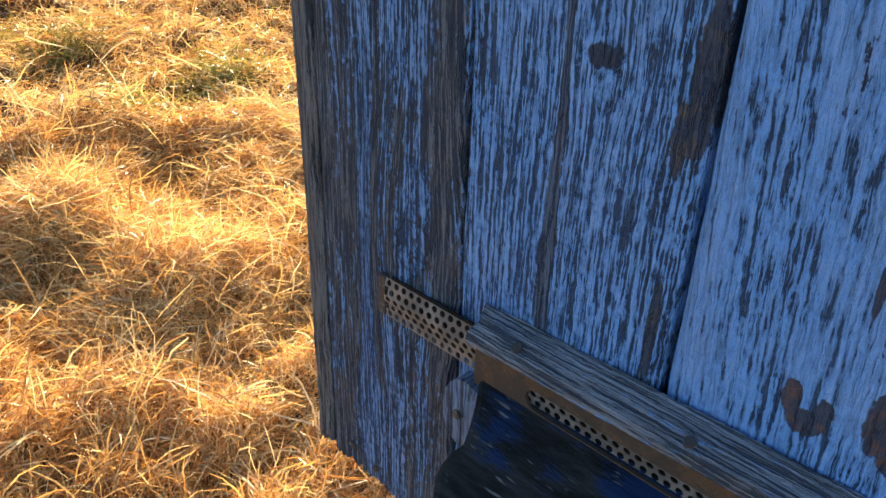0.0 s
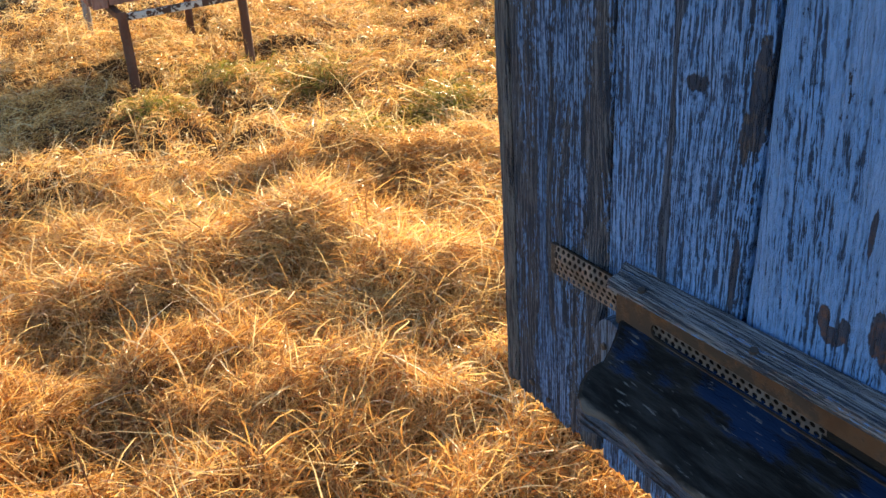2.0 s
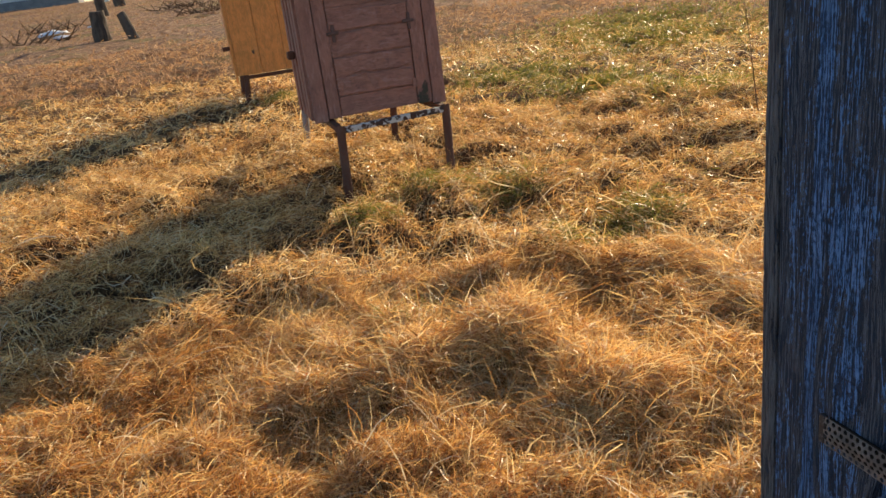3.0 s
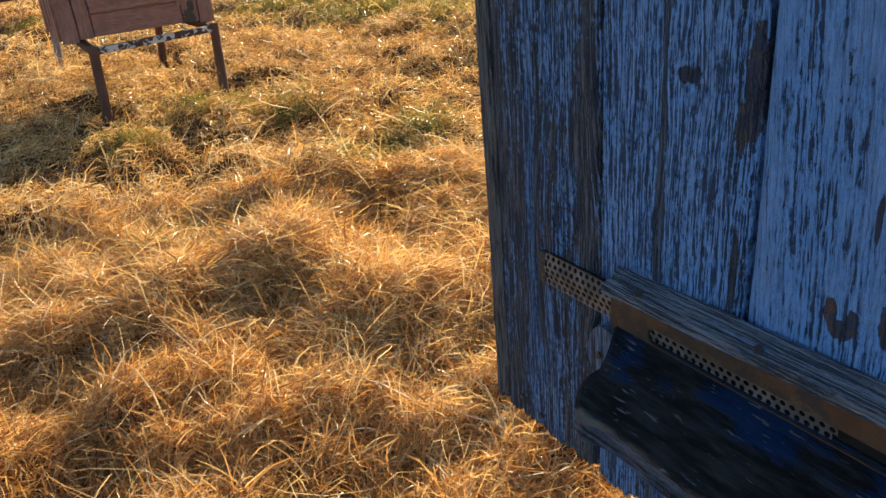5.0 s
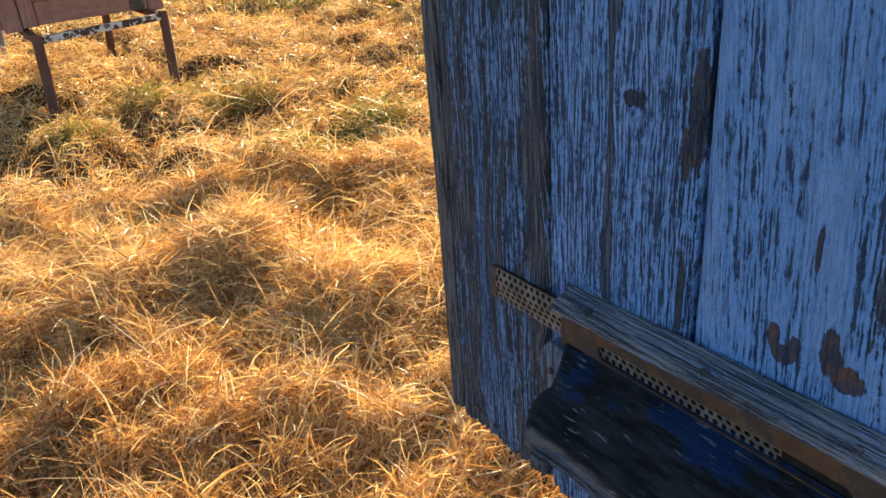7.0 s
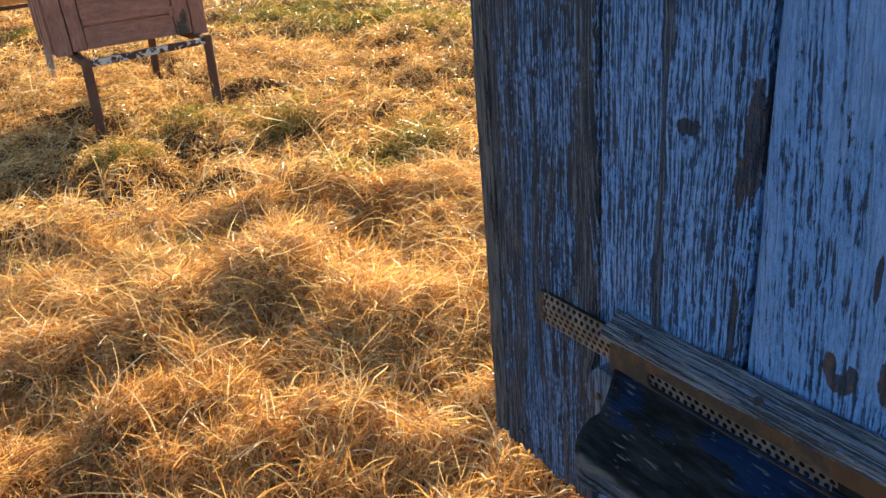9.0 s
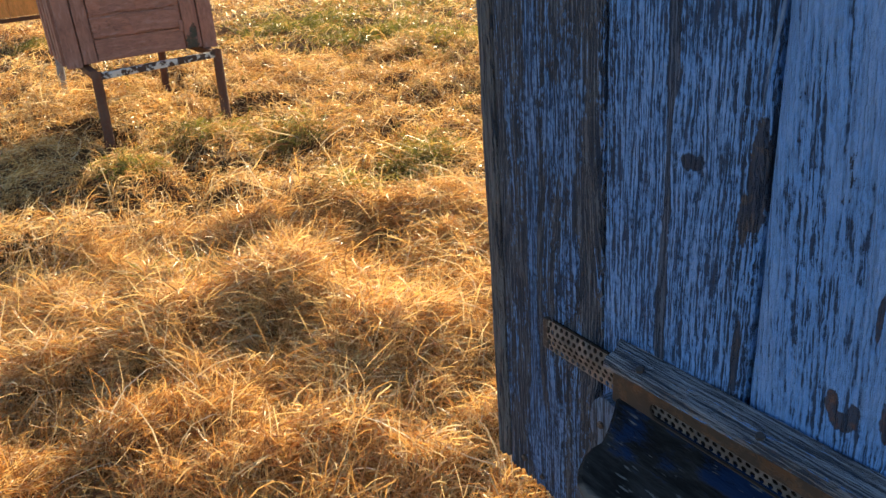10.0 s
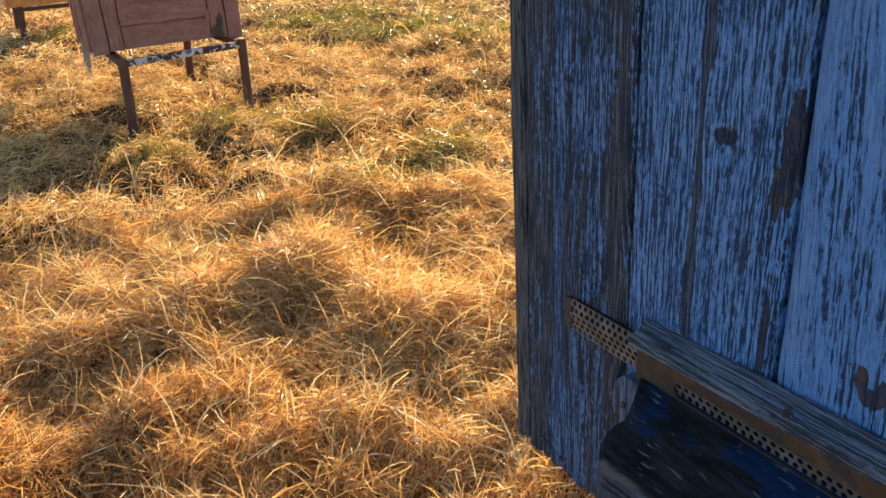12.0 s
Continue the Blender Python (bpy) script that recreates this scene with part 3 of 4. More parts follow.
HUMPS = ((-1.16, 0.31, 0.13, 0.045), (-1.25, 0.10, 0.15, 0.045), (-0.87, 0.40, 0.15, 0.045), (-0.68, 0.00, 0.16, 0.040), (-0.50, 0.29, 0.16, 0.040), (-1.33, -0.18, 0.16, 0.045), (-1.74, 0.33, 0.15, 0.040),
         (-1.75, 0.63, 0.16, 0.035), (-2.10, 0.38, 0.14, 0.035), (-2.45, -0.02, 0.15, 0.040), (-1.98, -0.22, 0.15, 0.035), (-2.42, 0.86, 0.18, 0.035), (-3.36, 2.48, 0.30, 0.035))
HOLLOWS = ((-1.01, 0.21, 0.11, -0.105), (-0.86, 0.05, 0.11, -0.105), (-1.15, -0.36, 0.14, -0.095), (-1.84, -0.34, 0.14, -0.085), (-1.93, 0.24, 0.13, -0.080), (-2.32, -0.14, 0.14, -0.085), (-2.27, 0.70, 0.19, -0.085), (-1.63, 0.02, 0.13, -0.080),
           (-3.04, 0.15, 0.25, -0.080), (-2.22, 1.46, 0.20, -0.080), (-2.59, 1.89, 0.25, -0.080), (-1.36, 0.55, 0.12, -0.075), (-1.93, 0.76, 0.13, -0.065), (-3.10, 0.90, 0.25, -0.080), (-4.23, 1.73, 0.30, -0.090), (-4.37, 3.08, 0.35, -0.090))


def build_ground():
    rings = np.concatenate([[0.0], np.geomspace(0.12, 12.0, 150), np.geomspace(12.6, 3000.0, 60)])
    turns = np.linspace(0, 2 * np.pi, 241)[:-1]
    r, a = np.meshgrid(rings, turns, indexing="ij")
    x, y = r * np.cos(a) - 0.8, r * np.sin(a) + 0.3
    z = GROUND(x, y)
    idx = np.arange(r.size).reshape(r.shape)
    nxt = np.roll(idx, -1, axis=1)
    quads = np.stack([idx[:-1], idx[1:], nxt[1:], nxt[:-1]], -1).reshape(-1, 4)
    mesh = bpy.data.meshes.new("ground")
    mesh.from_pydata(np.stack([x, y, z], -1).reshape(-1, 3).tolist(), [], quads.tolist())
    mesh.validate()
    mesh.materials.append(mat_soil)
    mesh.polygons.foreach_set("use_smooth", [True] * len(mesh.polygons))
    tagged(new("ground", mesh), "rough pasture ground under dry straw thatch", "ground", "", "structure")


build_ground()
rng = np.random.default_rng(5)


def scatter(n, r0, r1, a0, a1):
    """Points over a ring sector about the hive's front; angles in degrees from +x."""
    r = np.sqrt(rng.uniform(r0 * r0, r1 * r1, n))
    mid, half = (a0 + a1) / 2, (a1 - a0) / 2
    stray = rng.random(n) < (0.16 if half < 90 else 0.0)
    a = np.radians(np.where(stray, rng.normal(mid, half * 1.5, n), mid + half * 1.06 * rng.uniform(-1, 1, n) + rng.normal(0, half * 0.05, n)))
    return 0.3 + r * np.cos(a), -0.3 + r * np.sin(a)


PILES = {}


def field(name, n, r0, r1, a0, a1, length, width, label, material=None, where=None, stray=1.05, rise=22.0):
    """Scatter stems that lie in swirls and hang over the tussocks; stray: how far each leaves the swirl; rise: how steep it starts."""
    x, y = scatter(n, r0, r1, a0, a1) if where is None else where
    crown = np.clip(dome(x, y, 0.20, 32) * 1.1 + dome(x, y, 0.09, 33) * 0.4, 0, 1)
    deep = np.zeros(len(x))
    for cx, cy, r, h in HOLLOWS:
        deep = np.maximum(deep, np.exp(-((x - cx) ** 2 + (y - cy) ** 2) / (r * r)))
    keep = rng.random(len(x)) < (0.22 + 1.1 * crown) * (1 - 0.35 * deep)
    x, y, crown = x[keep], y[keep], crown[keep]
    z = GROUND(x, y)
    e = 0.03
    gx, gy = (GROUND(x + e, y) - z) / e, (GROUND(x, y + e) - z) / e
    flow = lattice(x * 0.8 + 40, y * 0.8, 21) * 9 + lattice(x * 4 + 9, y * 4, 22) * 3.5
    slope = np.hypot(gx, gy)
    pull = np.clip(1.3 / np.maximum(slope, 1e-6), 0, 1.0)
    dx, dy = -gx * pull + np.cos(flow) * 0.9, -gy * pull + np.sin(flow) * 0.9
    m = len(x)
    wild = rng.random(m) < 0.22
    az = np.arctan2(dy, dx) + rng.normal(0, 1, m) * np.where(wild, 1.6, stray)
    thick = lattice(x * 2.6 + 3, y * 2.6 + 8, 23)
    ln = length * (0.45 + 0.6 * rng.random(m) + 0.9 * rng.random(m) ** 4) * (0.65 + 0.6 * thick)
    lift = np.radians(rng.normal(rise, 22, m) + np.where(rng.random(m) < 0.05, 28, 0))
    bend = np.radians(rng.normal(62, 46, m))
    wd = width * (0.5 + rng.random(m))
    PILES.setdefault((name, label, material or mat_straw), []).append((np.stack([x, y, z - 0.004 + 0.055 * crown * rng.random(m) ** 1.2], -1), az, ln, wd, lift, bend, rng.uniform(-1.3, 1.3, m), rng.normal(0, 2.1, m)))


TURF = "short brown dry turf of the far pasture"
STRAW = "sun-bleached dry pasture grass, golden and matted in tufts"
field("dry_grass", 175000, 0.25, 2.2, 118, 215, 0.092, 0.0022, STRAW)
field("dry_grass", 60000, 0.25, 2.2, 118, 215, 0.070, 0.0018, STRAW, stray=1.4)
field("dry_grass", 130000, 2.2, 5.2, 128, 205, 0.080, 0.0028, STRAW)
field("dry_grass", 45000, 5.2, 9.0, 132, 202, 0.10, 0.0050, STRAW)
field("dry_turf", 45000, 9.0, 14.0, 132, 202, 0.080, 0.0065, TURF, mat_straw_far)
field("dry_turf", 40000, 14.0, 45.0, 136, 200, 0.08, 0.012, TURF, mat_straw_far)
field("dry_grass", 40000, 0.9, 8.0, -146, 108, 0.15, 0.0095, STRAW)
field("bleached_stalks", 4500, 0.25, 2.4, 118, 215, 0.19, 0.0026, "loose pale bleached grass stalks lying over the tufts", mat_stalk, stray=1.2, rise=22.0)
field("bleached_stalks", 5000, 2.4, 7.0, 128, 205, 0.16, 0.0040, "loose pale bleached grass stalks lying over the tufts", mat_stalk, stray=1.2, rise=22.0)
field("green_grass", 9000, 2.6, 9.5, 128, 170, 0.070, 0.0042, "patch of green grass among the dry straw", mat_green)
GREENS = ((-1.97, 1.08, 0.16), (-1.84, 0.95, 0.14), (-2.91, 0.55, 0.24), (-2.61, 0.78, 0.16), (-2.47, 0.14, 0.12), (-1.60, 0.04, 0.14), (-1.81, 0.70, 0.12), (-3.73, 2.55, 0.4), (-4.6, 2.3, 0.5), (-5.5, 2.1, 0.5), (-6.25, 3.84, 1.1), (-7.6, 4.6, 1.2), (-6.3, 0.30, 0.2))
for cx, cy, s in GREENS:
    k = int((900 if s < 0.3 else 1500) * s / 0.2)
    field("green_grass", k, 0, 1, 0, 1, 0.075, 0.003 if s < 0.3 else 0.006, "patch of green grass among the dry straw", mat_green, (rng.normal(cx, s * 0.5, k), rng.normal(cy, s * 0.5, k)))

for (pile, pile_label, pile_mat), lots in PILES.items():
    ribbons(pile, pile_label, pile_mat, *(np.concatenate(column) for column in zip(*lots)))


# ---------------------------------------------------------------- blue hive
WIDE, DEEP, TALL = 0.56, 0.50, 0.74
hive = thing("beehive", 0, 0, ZB, "weathered wooden beehive with flaking blue paint", "beehive", 0.0, "beehives")
BOARDS = ((-0.0090, 0.0085, mat_edge, 3), (0.0105, 0.1285, mat_stile, 5), (0.1315, 0.2515, mat_plank_a, 9), (0.2550, 0.4300, mat_plank_b, 14), (0.4330, WIDE, mat_plank_c, 18))
for bx0, bx1, bmat, bseed in BOARDS:
    lean = 0.06 if bseed == 14 else 0.0
    piece("board", plank_mesh("board", bx0, bx1, 0.0, TALL, 0.0, 0.026, bseed, 0.009, lean), bmat, hive)
part("back_wall", box(0.0, WIDE, DEEP - 0.028, DEEP, 0.0, TALL), mat_plank_c, hive)
part("side_wall", box(0.0, 0.028, 0.030, DEEP - 0.03, 0.0, TALL), mat_plank_c, hive)
part("side_wall", box(WIDE - 0.028, WIDE, 0.030, DEEP - 0.03, 0.0, TALL), mat_plank_c, hive)
# added black backing, gives the gaps between boards their shade
part("joint_shade", box(0.030, WIDE - 0.03, 0.0275, 0.034, 0.004, TALL - 0.004, 0), mat_shade, hive)
part("floor_board", box(0.030, WIDE - 0.03, 0.036, DEEP - 0.03, 0.002, 0.024), mat_plank_c, hive)
part("top_board", box(-0.01, WIDE + 0.01, -0.01, DEEP + 0.01, TALL + 0.001, TALL + 0.022), mat_plank_c, hive)


def flat_ring(outer, inner, y0, y1):
    """A thin upright plate with one hole; outer and inner hold the same number of (x, z)."""
    bm = bmesh.new()
    rows = [[bm.verts.new((x, y, z)) for x, z in pts] for pts, y in ((outer, y0), (inner, y0), (outer, y1), (inner, y1))]
    n = len(outer)
    for i in range(n):
        j = (i + 1) % n
        of, jf, ob_, ib = rows[0], rows[1], rows[2], rows[3]
        bm.faces.new((of[i], of[j], jf[j], jf[i]))
        bm.faces.new((ob_[j], ob_[i], ib[i], ib[j]))
        bm.faces.new((of[j], of[i], ob_[i], ob_[j]))
        bm.faces.new((jf[i], jf[j], ib[j], ib[i]))
    return bm


def slot_plate(x0, x1, z0, z1, s0, s1, t0, t1, y0, y1):
    """Plate with a long slot, round at both ends."""
    r, zc = (t1 - t0) / 2, (t0 + t1) / 2
    inner, outer = [], []
    for k in range(7):
        a = math.pi / 2 + math.pi * k / 6
        inner.append((s0 + r + r * math.cos(a), zc + r * math.sin(a)))
        outer.append((x0, z1 + (z0 - z1) * k / 6))
    for k in range(7):
        a = -math.pi / 2 + math.pi * k / 6
        inner.append((s1 - r + r * math.cos(a), zc + r * math.sin(a)))
        outer.append((x1, z0 + (z1 - z0) * k / 6))
    return flat_ring(outer, inner, y0, y1)


def perforated(x0, x1, z0, z1, rows, y_of, radius):
    """Sheet of staggered round holes, with real openings and a little thickness."""
    bm = bmesh.new()
    dz = (z1 - z0) / rows
    dx = dz * 1.17
    cols = int((x1 - x0) / dx)
    for r in range(rows):
        zc = z0 + (r + 0.5) * dz
        for c in range(cols):
            xc = x0 + (c + (0.5 if r % 2 else 0.0) + 0.5) * dx
            rim, hole, deep = [], [], []
            for k in range(8):
                a = math.pi / 4 * k
                ca, sa = math.cos(a), math.sin(a)
                q = 0.5 / max(abs(ca), abs(sa))
                zz = zc + sa * q * dz
                rim.append(bm.verts.new((xc + ca * q * dx, y_of(zz), zz)))
                zz = zc + sa * radius
                hole.append(bm.verts.new((xc + ca * radius, y_of(zz), zz)))
                deep.append(bm.verts.new((xc + ca * radius * 1.05, y_of(zz) + 0.0005, zz)))
            for k in range(8):
                j = (k + 1) % 8
                bm.faces.new((rim[k], rim[j], hole[j], hole[k]))
                bm.faces.new((hole[k], hole[j], deep[j], deep[k]))
    bmesh.ops.remove_doubles(bm, verts=bm.verts, dist=0.00004)
    return bm


ZS0, ZS1 = 0.5885 - ZB, 0.6150 - ZB
slider = part("entrance_slider", perforated(0.079, 0.323, ZS0, ZS1, 5, lambda z: -0.0053 - 0.0022 * max(0.0, 1 - abs(z - 0.170) / 0.011), 0.00205), mat_perf, hive, "perforated steel slider, tarnished")
# added dark sheet, paints the shade seen through the holes
part("slider_shade", box(0.0795, 0.3225, -0.0016, -0.0009, ZS0 + 0.001, ZS1 - 0.001, 0), mat_shade, slider, "dark sheet standing for shade behind the slider holes")
part("slider_end", box(0.0725, 0.0785, -0.0060, -0.0015, ZS0, ZS1, 0.0012, 0.0006), mat_nail, slider, "bent dark end of the slider")
part("entrance_plate", slot_plate(0.1530, 0.440, 0.5830 - ZB, 0.6205 - ZB, 0.188, 0.366, 0.5890 - ZB, 0.6010 - ZB, -0.0085, -0.0065), mat_plate, hive, "tarnished brown metal plate with a long slot")
# dark sheet in place of the unlit opening behind the slot
part("slot_shade", box(0.165, 0.438, -0.0022, -0.0012, 0.584 - ZB, 0.620 - ZB, 0), mat_shade, hive)


def batten_mesh():
    """Bar with a sloped top, worn along its edges; it climbs a little along its length."""
    prof = ((0.0, 0.6180), (-0.0210, 0.6185), (-0.0232, 0.6200), (-0.0232, 0.6235), (-0.0212, 0.6262), (-0.0140, 0.6290), (-0.0030, 0.6312), (0.0, 0.6312))
    bm = bmesh.new()
    rows = []
    n = 70
    for i in range(n + 1):
        x = 0.152 + (0.3880 - 0.152) * i / n
        ring = []
        for k, (y, z) in enumerate(prof):
            w = 0.0009 * noise.noise(Vector((x * 60, k * 3.7, 1.0))) + 0.0006 * noise.noise(Vector((x * 190, k * 9.1, 4.0)))
            chip = -0.004 * max(0.0, noise.noise(Vector((x * 25, k, 9.0))) - 0.25) if k in (3, 4, 5, 6) else 0.0
            lift = (x - 0.160) * (0.028 if k > 4 else 0.033)
            ring.append(bm.verts.new((x + (0.013 * abs(y) / 0.0232 if i == 0 else 0.006 * abs(y) / 0.0232 if i == 1 else 0.0) + (0.0012 * noise.noise(Vector((k * 2.0, x * 3, 0))) if i in (0, n) else 0), min(y - w if y < 0 else -0.0012, -0.0012), z - ZB + w + chip + lift)))
        rows.append(ring)
    m = len(prof)
    for a, b in zip(rows[:-1], rows[1:]):
        for k in range(m):
            bm.faces.new((a[k], a[(k + 1) % m], b[(k + 1) % m], b[k]))
    bm.faces.new(rows[0])
    bm.faces.new(rows[-1][::-1])
    return bm


batten = part("batten", batten_mesh(), mat_batten, hive, "weathered grey batten with traces of blue")


def nail_head(x, y, z, r, tilt):
    bm = tube((0, 0, -0.001), (0, 0, 0.0012), r, r * 0.85, 12)
    bmesh.ops.transform(bm, matrix=pose(x, y, z - ZB, tilt), verts=bm.verts)
    return bm


for nx_, nz_ in ((0.187, 0.6290), (0.279, 0.6318), (0.367, 0.6345)):
    part("nail", nail_head(nx_, -0.0178, nz_, 0.0030, 18), mat_nail, batten, "dark nail head")
part("nail", nail_head(0.035, 0.0, 0.452, 0.0034, 90), mat_nail, hive, "nail head")
part("nail", nail_head(0.060, 0.0, 0.447, 0.0028, 90), mat_nail, hive, "nail head")


def board_outline():
    """Landing board seen from above, in (x, out from the wall): notched at its end, a rounded corner, a worn and split front."""
    pts = [(0.157, 0.004), (0.158, 0.010), (0.165, 0.020), (0.171, 0.030), (0.1755, 0.040), (0.1735, 0.047), (0.1740, 0.054), (0.1775, 0.062), (0.184, 0.069), (0.193, 0.0735)]
    for i in range(1, 46):
        x = 0.193 + (0.40 - 0.193) * i / 46
        dip = 0.0050 * min(1.0, max(0.0, (x - 0.200) / 0.016)) - 0.003 * min(1.0, max(0.0, (x - 0.235) / 0.05))
        pts.append((x, 0.0745 - dip + 0.0010 * noise.noise(Vector((x * 90, 2, 0))) - 0.003 * max(0, noise.noise(Vector((x * 30, 5, 0))))))
    pts += [(0.404, 0.070), (0.408, 0.060), (0.410, 0.004)]
    return pts


def landing_mesh(levels):
    """One layer of the sloping landing board: levels hold (height, inset)."""
    pts = board_outline()
    bm = bmesh.new()
    rings = []
    for dz, inset in levels:
        ring = []
        for x, o in pts:
            xx, oo = x + (inset if x < 0.2 else -inset if x > 0.395 else 0), max(0.003, o - inset if o > 0.01 else o)
            ring.append(bm.verts.new((xx, -oo, 0.5915 - ZB - 0.39 * oo + dz + 0.0006 * noise.noise(Vector((x * 50, o * 50, dz * 900))))))
        rings.append(ring)
    n = len(pts)
    for a, b in zip(rings[:-1], rings[1:]):
        for i in range(n):
            bm.faces.new((a[i], a[(i + 1) % n], b[(i + 1) % n], b[i]))
    bm.faces.new(rings[0])
    bm.faces.new(rings[-1][::-1])
    return bm


landing = part("landing_board", landing_mesh(((0.0, 0.0022), (-0.0016, 0.0004), (-0.0030, 0.0))), mat_board, hive, "dark worn landing board with remnants of deep blue paint")
part("board_edge", landing_mesh(((-0.0032, 0.0006), (-0.0170, -0.0006), (-0.0185, 0.0015))), mat_board_edge, landing, "faded blue lower edge of the landing board")


def ear_mesh():
    bm = bmesh.new()
    pts = []
    for k in range(13):
        a = math.pi * (0.5 + k / 12)
        pts.append((0.151 + 0.017 * math.cos(a), 0.560 + 0.024 * math.sin(a)))
    pts += [(0.165, 0.540), (0.168, 0.560), (0.165, 0.580)]
    rings = [[bm.verts.new((x, y, z - ZB)) for x, z in pts] for y in (-0.0015, -0.011, -0.0125)]
    n = len(pts)
    for a, b in zip(rings[:-1], rings[1:]):
        for i in range(n):
            bm.faces.new((a[i], a[(i + 1) % n], b[(i + 1) % n], b[i]))
    bm.faces.new(rings[0][::-1])
    bm.faces.new(rings[-1])
    return bm


ear = part("bracket", ear_mesh(), mat_ear, hive, "rounded blue bracket under the landing board")
part("screw", nail_head(0.146, -0.013, 0.559, 0.0032, 90), mat_nail, ear, "steel screw head")


def splinter():
    """Curl of lifted paint hanging from the joint between two boards."""
    bm = bmesh.new()
    rows = []
    for i in range(9):
        s = i / 8
        z = 0.866 - 0.058 * s - ZB
        y = -0.002 - 0.006 * math.sin(s * 2.2)
        w = 0.0011 * (1 - 0.5 * s)
        x = 0.2562 - 0.0025 * s + 0.0006 * math.sin(s * 5)
        rows.append((bm.verts.new((x - w, y, z)), bm.verts.new((x + w, y - 0.001, z)), bm.verts.new((x + w, y + 0.0006, z)), bm.verts.new((x - w, y + 0.0016, z))))
    for a, b in zip(rows[:-1], rows[1:]):
        for k in range(4):
            bm.faces.new((a[k], a[(k + 1) % 4], b[(k + 1) % 4], b[k]))
    bm.faces.new(rows[0])
    bm.faces.new(rows[-1][::-1])
    return bm


part("paint_curl", splinter(), mat_ear, hive, "pale blue strip of lifted paint")


# ---------------------------------------------------------------- stands
def stand(name, x, y, label, feet, heads, mats, size, flaked=False, group="hive stands"):
    """Welded steel stand: four legs and four rails. feet and heads: four (x, y[, z]) each, front pair first, round the frame."""
    ob = thing(name, x, y, 0.0, label, "stand", 0.0, group)
    for (fx, fy), (hx, hy, hz), m in zip(feet, heads, mats):
        foot_z = float(GROUND(fx, fy)) - 0.03
        part("leg", tube((fx - x, fy - y, foot_z), (hx - x, hy - y, hz), size, size, 10), m, ob, smooth=False)
    for i in range(4):
        a, b = heads[i], heads[(i + 1) % 4]
        p, q = Vector((a[0] - x, a[1] - y, a[2] - size)), Vector((b[0] - x, b[1] - y, b[2] - size))
        d = (q - p)
        rail = box(-d.length / 2, d.length / 2, -0.016, 0.016, -0.014, 0.014, 0.003)
        bmesh.ops.transform(rail, matrix=Matrix.Translation((p + q) / 2) @ d.to_track_quat("X", "Z").to_matrix().to_4x4(), verts=rail.verts)
        part("rail", rail, mat_rust_white if flaked and i == 0 else mat_rust, ob, "rusty rail with flaking white paint" if flaked and i == 0 else "")
    return ob


stand("hive_stand", -3.7, 0.455, "rusty welded steel stand under the pink hive", ((-3.12, 0.183), (-3.18, 0.725), (-4.10, 0.685), (-4.36, 0.201)),
      ((-3.19, 0.210, 0.322), (-3.240, 0.755, 0.328), (-4.13, 0.720, 0.326), (-4.40, 0.230, 0.324)), (mat_rust, mat_rust, mat_rust, mat_grey_leg), 0.021, True)
stand("hive_stand", -6.8, 0.34, "rusty steel stand under the yellow hive", ((-6.54, 0.055), (-6.54, 0.59), (-7.0, 0.59), (-7.0, 0.055)),
      ((-6.54, 0.080, 0.278), (-6.54, 0.570, 0.278), (-7.0, 0.570, 0.278), (-7.0, 0.080, 0.278)), (mat_rust,) * 4, 0.024)
stand("hive_stand", 0.3, 0.32, "rusty steel stand under the blue hive", ((0.17, 0.25), (0.42, 0.25), (0.42, 0.44), (0.17, 0.44)),
      ((0.17, 0.25, ZB), (0.42, 0.25, ZB), (0.42, 0.44, ZB), (0.17, 0.44, ZB)), (mat_rust,) * 4, 0.020)


